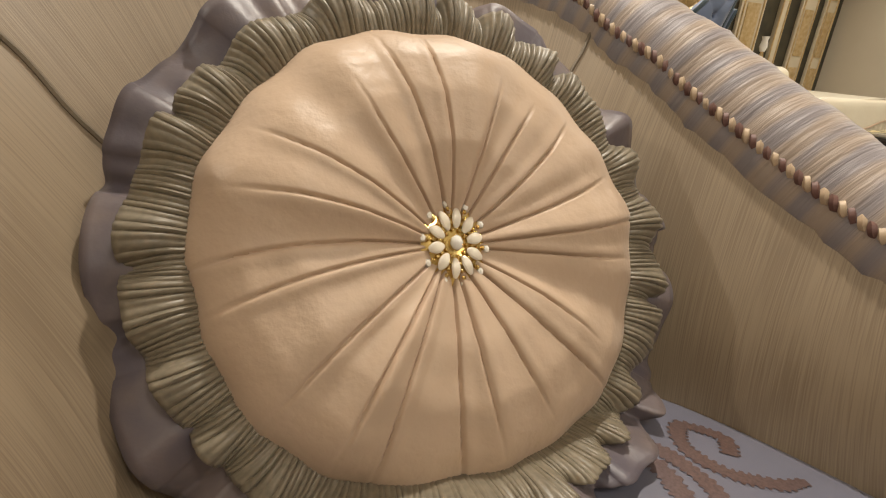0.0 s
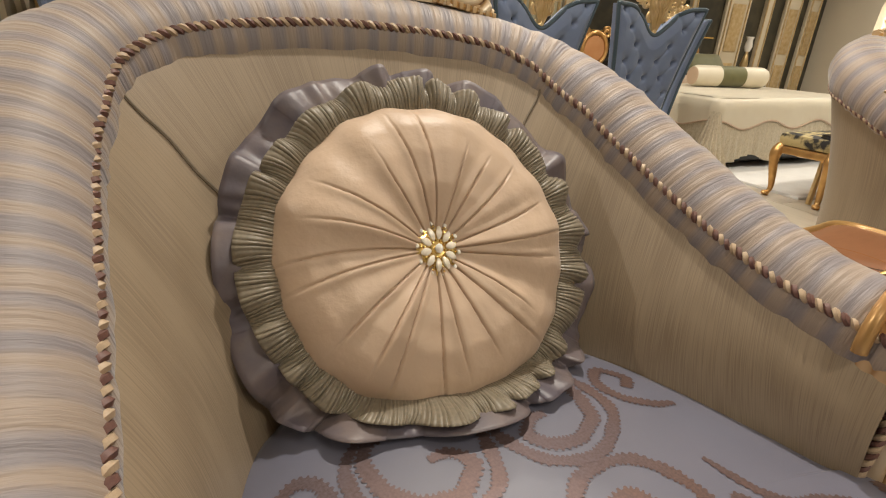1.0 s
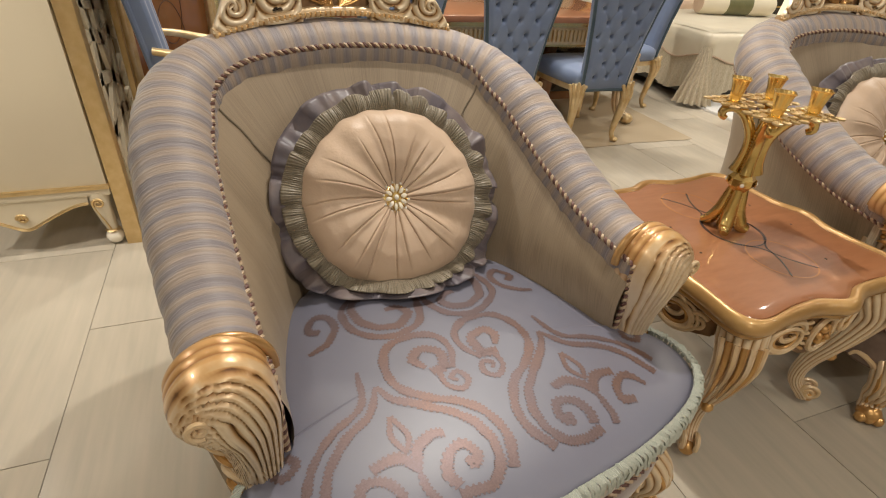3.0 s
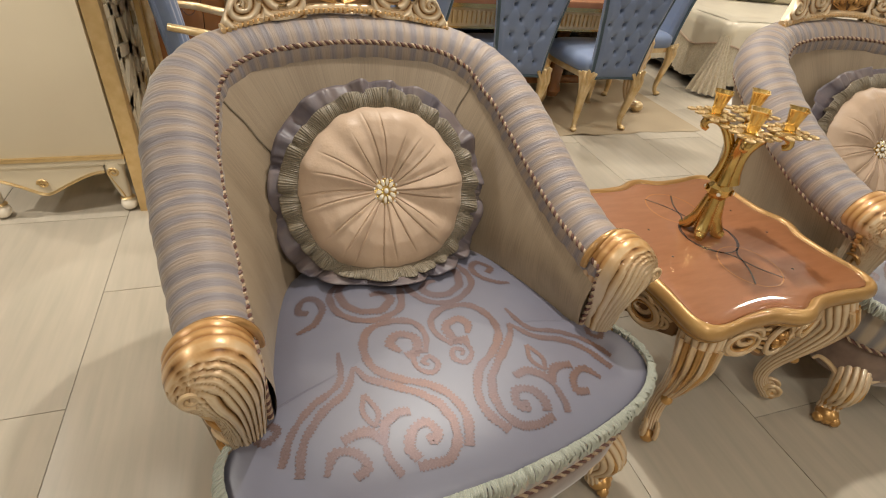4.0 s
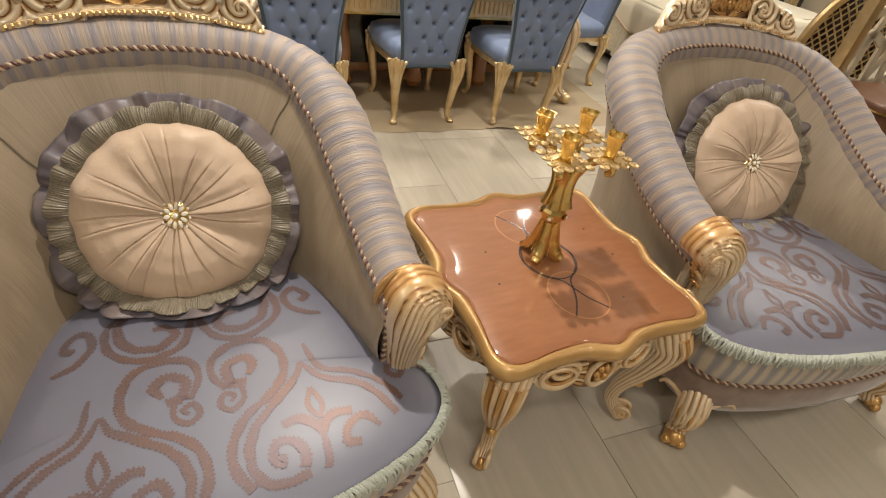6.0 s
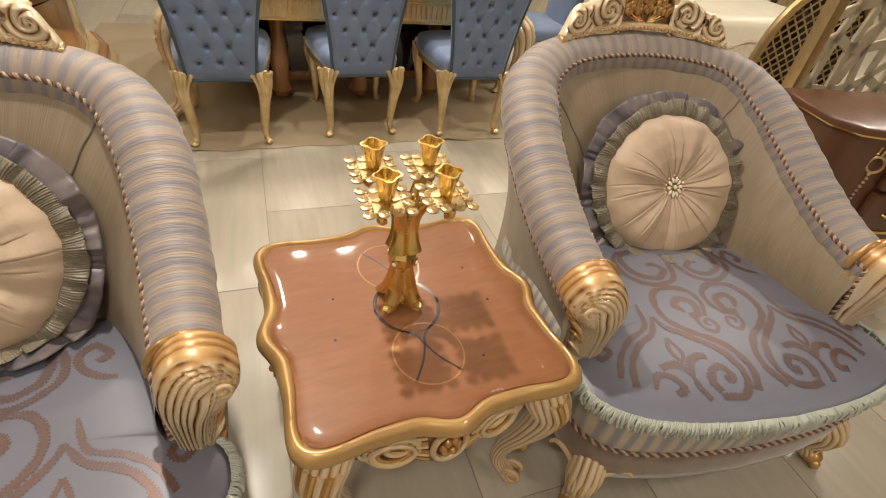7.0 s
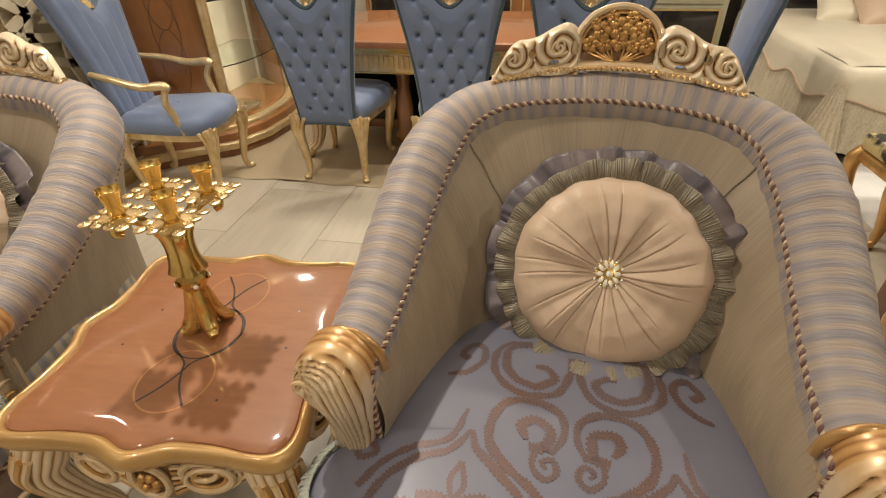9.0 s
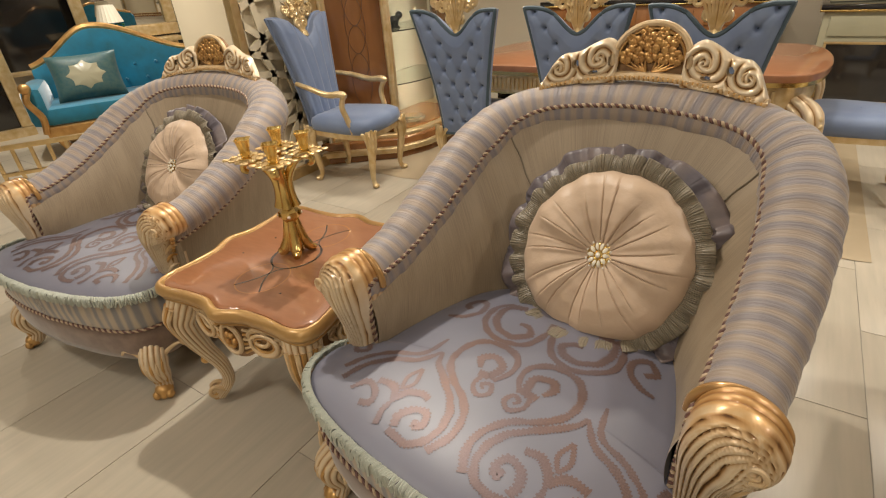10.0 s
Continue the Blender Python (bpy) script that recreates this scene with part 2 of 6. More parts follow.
LACE = mat("cream_lace", (0.58, 0.51, 0.38), 0.6, sheen=0.3, grain=((0.42, 0.36, 0.25), (110, 110, 60), 0.4), bump=((140, 140, 40), 0.4, 0.003))
RUGM = mat("white_shag_rug", (0.68, 0.67, 0.64), 0.9, bump=((90, 90, 90), 0.6, 0.01), blotch=((0.6, 0.59, 0.56), (8, 8, 8), 0.6))
OLIVEVELVET = mat("moss_velvet", (0.10, 0.10, 0.035), 0.6, sheen=0.4, blotch=((0.14, 0.13, 0.05), (12, 12, 12), 0.5))
FLORAL = mat("black_floral_tapestry", (0.02, 0.018, 0.016), 0.7, blotch=((0.45, 0.36, 0.17), (13, 13, 13), 0.12))
WALL = mat("warm_white_plaster", (0.60, 0.54, 0.43), 0.7, blotch=((0.57, 0.51, 0.4), (2, 2, 2), 0.6), bump=((60, 60, 60), 0.1, 0.002))
CEIL = mat("ceiling_paint", (0.72, 0.68, 0.6), 0.8, blotch=((0.7, 0.65, 0.57), (2, 2, 2), 0.6))
ORANGE = mat("amber_panel", (0.5, 0.22, 0.08), 0.5, blotch=((0.56, 0.28, 0.12), (10, 10, 10), 0.5))
CLEAR = glass("clear_glass")
MIRROR = mat("mirror_silver", (0.75, 0.74, 0.7), 0.03, 1.0)
SHADE = mat("pleated_lampshade", (0.8, 0.74, 0.6), 0.7)
GREEN = mat("green_leaf", (0.03, 0.14, 0.03), 0.5)
RED = mat("red_vase", (0.3, 0.02, 0.02), 0.3)

# ---- mesh helpers ----


class Soup:
    """Vertices, faces and UVs of one mesh."""

    def __init__(self):
        self.v, self.f, self.uv, self.n = [], [], [], 0

    def add(self, v, f, uv=None):
        v = np.asarray(v, float).reshape(-1, 3)
        self.v.append(v)
        self.f += [tuple(i + self.n for i in q) for q in f]
        self.uv.append(np.zeros((len(v), 2)) if uv is None else np.asarray(uv, float))
        self.n += len(v)
        return self

    def mesh(self, name, angle=40):
        me = bpy.data.meshes.new(name)
        v = np.concatenate(self.v)
        me.from_pydata(v.tolist(), [], self.f)
        uv = np.concatenate(self.uv)
        if uv.any():
            layer = me.uv_layers.new(name="UVMap")
            idx = np.zeros(len(me.loops), int)
            me.loops.foreach_get("vertex_index", idx)
            layer.data.foreach_set("uv", uv[idx].ravel())
        me.polygons.foreach_set("use_smooth", [True] * len(me.polygons))
        me.set_sharp_from_angle(angle=radians(angle))
        me.update()
        return me


def part(name, soup, material, parent=None, label="", angle=40):
    me = soup if isinstance(soup, bpy.types.Mesh) else soup.mesh(name, angle)
    if not me.materials:
        me.materials.append(material)
    ob = new(name, me)
    if parent is not None:
        ob.parent = parent
    if label:
        ob["label"] = label
    return ob


def thing(name, at, label, category, group="", kind=""):
    ob = new(name)
    ob.empty_display_size = 0.1
    ob.matrix_world = at
    return tagged(ob, label, category, group, kind)


def spline(points, n):
    """Catmull-Rom through the points, n samples."""
    p = np.asarray(points, float)
    p = np.vstack([2 * p[0] - p[1], p, 2 * p[-1] - p[-2]])
    out = []
    m = len(p) - 3
    for s in np.linspace(0, m - 1e-9, n):
        i = int(s)
        t = s - i
        a, b, c, d = p[i : i + 4]
        out.append(0.5 * (2 * b + (c - a) * t + (2 * a - 5 * b + 4 * c - d) * t * t + (3 * b - a - 3 * c + d) * t**3))
    return np.array(out)


def frames(path):
    """Tangents and two carried side vectors along a path."""
    path = np.asarray(path, float)
    tan = np.gradient(path, axis=0)
    tan /= np.linalg.norm(tan, axis=1)[:, None] + 1e-12
    ref = np.array([0, 0, 1.0]) if abs(tan[0, 2]) < 0.9 else np.array([0, 1.0, 0])
    side = np.cross(ref, tan[0])
    side /= np.linalg.norm(side)
    sides = []
    for t in tan:
        side = side - t * (side @ t)
        side /= np.linalg.norm(side) + 1e-12
        sides.append(side)
    sides = np.array(sides)
    return tan, sides, np.cross(tan, sides)


def grid_faces(rows, cols, wrap=False, flip=False):
    f = []
    for i in range(rows - 1):
        for j in range(cols if wrap else cols - 1):
            k = (j + 1) % cols
            q = (i * cols + j, i * cols + k, (i + 1) * cols + k, (i + 1) * cols + j)
            f.append(q[::-1] if flip else q)
    return f


def sweep(soup, path, radius, m=8, squash=1.0, caps=True, ripple=None):
    """A round bar along a path; radius: a number or one a point; squash: flattens along the second side."""
    path = np.asarray(path, float)
    n = len(path)
    _, a, b = frames(path)
    r = np.broadcast_to(np.asarray(radius, float), (n,))
    ang = np.linspace(0, 2 * np.pi, m, endpoint=False)
    rr = r[:, None] * (np.ones((n, m)) if ripple is None else ripple(n, m))
    v = path[:, None] + rr[..., None] * (np.cos(ang)[None, :, None] * a[:, None] + squash * np.sin(ang)[None, :, None] * b[:, None])
    length = np.r_[0, np.cumsum(np.linalg.norm(np.diff(path, axis=0), axis=1))]
    uv = np.stack([np.repeat(length, m), np.tile(np.abs(np.linspace(-1, 1, m)), n)], 1)
    f = grid_faces(n, m, True, True)
    if caps:
        f += [tuple(range(m)), tuple(range((n - 1) * m, n * m))[::-1]]
    return soup.add(v.reshape(-1, 3), f, uv)


def fluted(soup, path, radius, lobes, depth, squash=1.0):
    """A carved bar with flutes; UV x tells the cuts from the ridges."""
    m = lobes * 6
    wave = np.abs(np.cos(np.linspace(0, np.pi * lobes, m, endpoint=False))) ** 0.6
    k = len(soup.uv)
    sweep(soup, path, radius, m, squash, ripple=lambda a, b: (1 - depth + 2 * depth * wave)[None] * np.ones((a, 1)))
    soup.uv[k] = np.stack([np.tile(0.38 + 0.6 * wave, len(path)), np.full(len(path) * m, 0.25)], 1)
    return soup


def lathe(soup, profile, at=(0, 0, 0), m=20, lobes=0, depth=0.0, squash=(1, 1)):
    """Turned form round z from (radius, height) pairs; lobes scallop it."""
    pr = np.asarray(profile, float)
    ang = np.linspace(0, 2 * np.pi, m, endpoint=False)
    w = 1 + depth * np.cos(lobes * ang) if lobes else np.ones(m)
    v = np.stack([pr[:, :1] * w * np.cos(ang) * squash[0], pr[:, :1] * w * np.sin(ang) * squash[1], np.repeat(pr[:, 1:], m, 1)], -1)
    n = len(pr)
    f = grid_faces(n, m, True)
    f += [tuple(range(m))[::-1], tuple(range((n - 1) * m, n * m))]
    return soup.add(v.reshape(-1, 3) + np.asarray(at, float), f)


def box(soup, lo, hi, bevel=0.0):
    """A box with bevelled edges between two corners."""
    (x0, y0, z0), (x1, y1, z1) = lo, hi
    bm = bmesh.new()
    bmesh.ops.create_cube(bm, size=1, matrix=Matrix.Translation(((x0 + x1) / 2, (y0 + y1) / 2, (z0 + z1) / 2)) @ Matrix.Diagonal((x1 - x0, y1 - y0, z1 - z0, 1)))
    if bevel:
        bmesh.ops.bevel(bm, geom=bm.edges[:], offset=bevel, segments=2, affect="EDGES", profile=0.6)
    bm.verts.index_update()
    soup.add([v.co[:] for v in bm.verts], [[v.index for v in f.verts] for f in bm.faces])
    bm.free()
    return soup


def ball(soup, c, r, m=10, squash=(1, 1, 1)):
    th = np.linspace(0.0001, np.pi - 0.0001, m // 2 + 2)
    v = [(math.sin(t) * math.cos(a) * r * squash[0] + c[0], math.sin(t) * math.sin(a) * r * squash[1] + c[1], math.cos(t) * r * squash[2] + c[2]) for t in th for a in np.linspace(0, 2 * np.pi, m, endpoint=False)]
    return soup.add(v, grid_faces(len(th), m, True, True))


def plate(soup, outline, z0, z1, inset=0.0):
    """A solid slab from a plan outline (anticlockwise) between two heights, its upper edge drawn in."""
    o = np.asarray(outline, float)
    n = len(o)
    c = o.mean(0)
    d = (o - c) / (np.linalg.norm(o - c, axis=1)[:, None] + 1e-9)
    rings = [(o, z0), (o, z1 - inset * 0.6), (o - d * inset * 0.4, z1 - inset * 0.15), (o - d * inset, z1)]
    v = np.concatenate([np.c_[q, np.full(n, z)] for q, z in rings])
    f = grid_faces(4, n, True)
    f += [tuple(range(n))[::-1], tuple(range(3 * n, 4 * n))]
    return soup.add(v, f)


def spiral(c, r0, r1, a0, turns, n=30):
    """Plane spiral from radius r0 to r1."""
    s = np.linspace(0, 1, n)
    r = r0 + (r1 - r0) * s**0.8
    a = a0 + turns * 2 * np.pi * s
    return np.stack([c[0] + r * np.cos(a), c[1] + r * np.sin(a)], 1)


def twisted_cord(path, r, pitch, parent, name="twisted_cord"):
    """Two strands wound about each other."""
    path = np.asarray(path, float)
    seg = np.r_[0, np.cumsum(np.linalg.norm(np.diff(path, axis=0), axis=1))]
    n = max(int(seg[-1] / pitch * 8), 8)
    s = np.linspace(0, seg[-1], n)
    p = np.stack([np.interp(s, seg, path[:, k]) for k in range(3)], 1)
    _, a, b = frames(p)
    cord = None
    for k, m in enumerate((CORD_DARK, CORD_LIGHT)):
        ph = s / pitch * 2 * np.pi + k * np.pi
        q = p + r * 0.62 * (np.cos(ph)[:, None] * a + np.sin(ph)[:, None] * b)
        sw = sweep(Soup(), q, r * 0.66, 5)
        if k == 0:
            cord = part(name, sw, m, parent, "twisted brown and cream cord")
        else:
            part("strand", sw, m, cord, "cream strand")
    return cord

# ---- room ----
ROOM = (-6.2, 8.2, -4.6, 5.4)


def build_room():
    x0, x1, y0, y1 = ROOM
    part("ceiling", box(Soup(), (x0, y0, 2.86), (x1, y1, 2.98)), CEIL)["kind"] = "structure"
    for name, lo, hi in (("wall_north", (x0, y1, 0), (x1, y1 + 0.12, 2.86)), ("wall_south", (x0, y0 - 0.12, 0), (x1, y0, 2.86)), ("wall_west", (x0 - 0.12, y0, 0), (x0, y1, 2.86)), ("wall_east", (x1, y0, 0), (x1 + 0.12, y1, 2.86))):
        tagged(part(name, box(Soup(), lo, hi), WALL), "plain warm white plastered showroom wall", "wall", kind="structure")
    floor = part("floor", box(Soup(), (x0, y0, -0.12), (x1, y1, -0.003)), GROUT)
    return tagged(floor, "pale wood-grain porcelain tile floor with grey joints", "floor", kind="structure")


FLOOR = build_room()


def build_tiles():
    w, h, g = 0.513, 1.03, 0.003
    near = box(Soup(), (g / 2, g / 2, -0.01), (w - g / 2, h - g / 2, 0.0), 0.0008).mesh("tile")
    near.materials.append(TILEM)
    rest = Soup()
    x0, x1, y0, y1 = ROOM
    for i in range(-11, 19):
        for j in range(-6, 8):
            x, y = -0.906 + i * w, 0.544 + j * h - (0.5 * h if i % 2 else 0)
            if x < x0 - w or x > x1 or y < y0 - h or y > y1:
                continue
            if -2.2 < x < 4.2 and -1.8 < y < 3.6:
                ob = part("tile", near, TILEM, FLOOR)
                ob.location = (x, y, 0)
            else:
                rest.add([(x + g, y + g, -0.001), (x + w - g, y + g, -0.001), (x + w - g, y + h - g, -0.001), (x + g, y + h - g, -0.001)], [(0, 1, 2, 3)])
    part("far_tiles", rest, TILEM, FLOOR)["kind"] = "stuff"


# ---- armchair ----
SIDE = [(0.440, -0.355, 0.608), (0.443, -0.20, 0.632), (0.447, -0.06, 0.678), (0.446, 0.10, 0.752), (0.436, 0.20, 0.802), (0.394, 0.33, 0.860), (0.262, 0.42, 0.901), (0, 0.452, 0.919)]


def mirror_path(side, n):
    pts = [(-x, y, z) for x, y, z in side] + [p for p in side[-2::-1]]
    return spline(pts, n)


SEAT_HALF = [(0, 0.14), (0.16, 0.12), (0.285, 0.02), (0.345, -0.12), (0.375, -0.25), (0.395, -0.335), (0.44, -0.365), (0.476, -0.43), (0.462, -0.515), (0.372, -0.582), (0.2, -0.622), (0, -0.636)]
RAIL_HALF = [(0, -0.618), (0.2, -0.605), (0.374, -0.570), (0.450, -0.505), (0.460, -0.41), (0.460, -0.2), (0.455, 0.0), (0.435, 0.2), (0.3, 0.38), (0, 0.43)]
SEAT_C = np.array([0.0, -0.25])


def closed_outline(half, n):
    """Anticlockwise loop from a right-hand half that runs from one end of the axis to the other."""
    h = spline([(x, y, 0) for x, y in half], n)[:, :2]
    if h[0, 1] > h[-1, 1]:
        h = h[::-1]
    left = h[::-1][1:-1] * (-1, 1)
    return np.vstack([h, left])


SEAT_OUT = closed_outline(SEAT_HALF, 60)
_ang = np.arctan2(*(SEAT_OUT - SEAT_C).T[::-1])
_order = np.argsort(_ang)
SEAT_ANG, SEAT_RAD = _ang[_order], np.linalg.norm(SEAT_OUT - SEAT_C, axis=1)[_order]


def seat_k(p):
    d = np.asarray(p, float) - SEAT_C
    return np.linalg.norm(d, axis=-1) / np.interp(np.arctan2(d[..., 1], d[..., 0]), SEAT_ANG, SEAT_RAD, period=2 * np.pi)


def seat_z(k):
    return 0.434 + 0.036 * np.clip(1 - np.clip(k, 0, 1) ** 4.5, 0, 1) ** 0.6


def ribbon(soup, curve, width, lift=0.0009):
    """A woven line on the seat: a flat band with a ragged edge."""
    c = np.asarray(curve, float)
    k = seat_k(c)
    tan = np.gradient(c, axis=0)
    tan /= np.linalg.norm(tan, axis=1)[:, None] + 1e-9
    nor = np.stack([-tan[:, 1], tan[:, 0]], 1)
    n = len(c)
    w = np.broadcast_to(np.asarray(width, float), (n,)) * 0.48
    along = np.r_[0, np.cumsum(np.linalg.norm(np.diff(c, axis=0), axis=1))]
    rag = 1 + 0.20 * np.sign(np.sin(along * 2 * np.pi / 0.0075)) + 0.20 * np.sin(along * 97 + n) * np.sin(along * 41)
    edges = [c + nor * (w * rag)[:, None], c, c - nor * (w * rag[::-1])[:, None]]
    v = np.stack(edges, 1)
    ok = k < 0.955
    kk = seat_k(v)
    z = seat_z(kk) + lift
    v3 = np.concatenate([v, z[..., None]], -1).reshape(-1, 3)
    f = [q for i in range(n - 1) if ok[i] and ok[i + 1] for q in ((3 * i, 3 * i + 3, 3 * i + 4, 3 * i + 1), (3 * i + 1, 3 * i + 4, 3 * i + 5, 3 * i + 2))]
    return soup.add(v3, [q[::-1] for q in f])


def damask():
    """Scrolling leaf pattern, mirrored about the seat's middle line."""
    s = Soup()

    def both(curve, width):
        c = np.asarray(curve, float)
        ribbon(s, c, width)
        ribbon(s, c * (-1, 1), np.broadcast_to(width, (len(c),)))

    def line(w, *pts):
        """A smooth woven line; its first end tapers."""
        c = spline([(x, y, 0) for x, y in pts], 26 * len(pts))[:, :2]
        both(c, w * np.clip(0.55 + np.linspace(0, 2.2, len(c)), 0, 1))

    # paired scrolls at the back, then in the middle
    line(0.018, (0.150, -0.022), (0.182, -0.063), (0.178, -0.135), (0.113, -0.182), (0.040, -0.166), (0.010, -0.100), (0.012, -0.050))
    line(0.021, (0.090, -0.096), (0.064, -0.097), (0.045, -0.125), (0.085, -0.155), (0.140, -0.134), (0.160, -0.083), (0.148, -0.038), (0.105, -0.025))
    line(0.022, (0.084, -0.296), (0.098, -0.266), (0.077, -0.245), (0.042, -0.262), (0.048, -0.306), (0.078, -0.312))
    line(0.019, (0.034, -0.318), (0.013, -0.270), (0.022, -0.224), (0.068, -0.199), (0.131, -0.210), (0.160, -0.262), (0.154, -0.321), (0.112, -0.367), (0.063, -0.399), (0.030, -0.445), (0.022, -0.50), (0.045, -0.555))
    line(0.013, (0.040, -0.353), (0.049, -0.340), (0.030, -0.330), (0.020, -0.356), (0.041, -0.374), (0.066, -0.352), (0.062, -0.316), (0.036, -0.309))
    # ogee that springs to both sides
    line(0.019, (0.194, -0.302), (0.176, -0.340), (0.124, -0.384), (0.072, -0.434), (0.052, -0.490), (0.062, -0.538), (0.095, -0.563), (0.151, -0.558))
    line(0.017, (0.194, -0.302), (0.230, -0.358), (0.285, -0.389), (0.329, -0.436), (0.354, -0.500))
    line(0.015, (0.214, -0.250), (0.234, -0.330), (0.298, -0.366), (0.347, -0.411), (0.378, -0.470))
    line(0.020, (0.112, -0.506), (0.105, -0.522), (0.092, -0.505), (0.106, -0.479), (0.137, -0.489), (0.152, -0.519), (0.144, -0.545))
    # palmettes
    line(0.020, (0.195, -0.497), (0.182, -0.461), (0.153, -0.442), (0.123, -0.446))
    line(0.020, (0.197, -0.490), (0.210, -0.464), (0.233, -0.456), (0.265, -0.462))
    line(0.011, (0.199, -0.456), (0.211, -0.419), (0.197, -0.377))
    line(0.011, (0.199, -0.456), (0.183, -0.422), (0.197, -0.377))
    line(0.015, (0.195, -0.497), (0.193, -0.535), (0.184, -0.562))
    line(0.018, (0.284, -0.160), (0.243, -0.146), (0.212, -0.108), (0.214, -0.069), (0.242, -0.052), (0.266, -0.085), (0.245, -0.105))
    line(0.016, (0.395, -0.345), (0.412, -0.385), (0.395, -0.410), (0.372, -0.395), (0.382, -0.372))
    line(0.018, (0.310, -0.515), (0.285, -0.480), (0.249, -0.492), (0.236, -0.524), (0.262, -0.535))
    return s


ARM_OUT = [(0.380, 0.33), (0.373, 0.43), (0.366, 0.53), (0.362, 0.608), (0.374, 0.662), (0.404, 0.696), (0.444, 0.704), (0.486, 0.685), (0.513, 0.644), (0.507, 0.611), (0.482, 0.587), (0.462, 0.548), (0.454, 0.49), (0.450, 0.41), (0.444, 0.33)]
VOLUTE = (0.476, 0.638)


def even(points, n):
    """Points at even steps along a plane line."""
    p = np.asarray(points, float)
    seg = np.r_[0, np.cumsum(np.linalg.norm(np.diff(p, axis=0), axis=1))]
    w = np.linspace(0, seg[-1], n)
    return np.stack([np.interp(w, seg, p[:, 0]), np.interp(w, seg, p[:, 1])], 1)


def arm_carving(chair, sg):
    """Acanthus arm front: leaf ridges rise from the foot and curl over into a volute."""
    rim = even(spline([(x, z, 0) for x, z in ARM_OUT], 200)[:, :2], 132)
    out = np.vstack([rim, even([rim[-1], rim[0]], 12)[1:-1]])
    n = len(out)
    c = np.array([0.422, 0.570])
    spine = even(spline([(0.426, 0.33, 0), (0.428, 0.46, 0), (0.440, 0.553, 0), (0.460, 0.604, 0), (*VOLUTE, 0)], 60)[:, :2], 80)
    y0 = -0.362
    vs, uvs = [], []
    # the side wall, turned into bands that wrap over the end of the roll
    for w in np.linspace(0, 1, 22):
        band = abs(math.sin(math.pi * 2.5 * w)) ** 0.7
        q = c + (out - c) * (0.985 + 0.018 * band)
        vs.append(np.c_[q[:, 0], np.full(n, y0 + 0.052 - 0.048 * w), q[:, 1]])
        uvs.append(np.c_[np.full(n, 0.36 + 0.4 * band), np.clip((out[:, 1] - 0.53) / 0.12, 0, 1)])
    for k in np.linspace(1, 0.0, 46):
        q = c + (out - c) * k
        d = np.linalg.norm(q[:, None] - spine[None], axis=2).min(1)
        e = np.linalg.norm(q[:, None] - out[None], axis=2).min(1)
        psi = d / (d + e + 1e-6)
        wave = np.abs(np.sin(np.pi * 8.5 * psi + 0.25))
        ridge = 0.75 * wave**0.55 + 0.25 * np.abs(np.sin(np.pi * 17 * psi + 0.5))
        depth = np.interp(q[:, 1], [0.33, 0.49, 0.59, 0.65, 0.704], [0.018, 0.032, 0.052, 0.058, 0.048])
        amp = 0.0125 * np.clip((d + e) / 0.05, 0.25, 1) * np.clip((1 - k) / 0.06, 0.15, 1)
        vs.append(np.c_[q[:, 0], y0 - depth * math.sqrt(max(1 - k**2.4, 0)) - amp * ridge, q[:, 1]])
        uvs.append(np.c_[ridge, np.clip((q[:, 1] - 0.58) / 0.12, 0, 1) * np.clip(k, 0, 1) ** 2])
    rows = len(vs)
    flip = np.array([sg, 1, 1])

    def put(soup):
        soup.v = [(v + (0.013, 0, 0)) * flip for v in soup.v]
        if sg < 0:
            soup.f = [q[::-1] for q in soup.f]
        return soup

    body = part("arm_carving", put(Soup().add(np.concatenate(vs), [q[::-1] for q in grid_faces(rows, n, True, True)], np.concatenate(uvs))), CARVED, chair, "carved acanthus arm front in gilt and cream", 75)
    t = np.linspace(-0.02 * np.pi, 1.02 * np.pi, 30)
    ring = np.stack([0.428 + 0.071 * np.cos(t), np.full(30, -0.311), 0.619 + 0.076 * np.sin(t)], 1)
    part("collar_ring", put(sweep(Soup(), ring, 0.0095, 10)), BRONZE, body, "amber lacquered collar")
    sp = spiral(VOLUTE, 0.003, 0.017, 0.6, -1.4, 30)
    part("volute", put(sweep(Soup(), np.c_[sp[:, 0], np.full(30, y0 - 0.054), sp[:, 1]], 0.0052 * np.linspace(0.8, 1, 30), 8)), CREAMGILT, body)
    for k in range(4):
        part("berry", put(ball(Soup(), (0.494 - 0.011 * k, y0 - 0.010 + 0.004 * k, 0.598 - 0.020 * k), 0.0105 - 0.001 * k, 10)), GILT, body)
    # leaf tips along the outer edge of the stem
    for k in range(6):
        z = 0.568 - 0.040 * k
        x = np.interp(z, [0.33, 0.41, 0.49, 0.548, 0.587], [0.444, 0.450, 0.454, 0.462, 0.482])
        q = spline([(x - 0.028, y0 - 0.020, z - 0.045), (x - 0.008, y0 - 0.022, z - 0.016), (x + 0.006, y0 - 0.010, z), (x + 0.008, y0 + 0.012, z - 0.008)], 14)
        part("leaf_tip", put(sweep(Soup(), q, 0.0066 * np.sin(np.linspace(0.35, np.pi - 0.2, 14)), 7)), GILT if k % 2 else CREAMGILT, body)
    return body


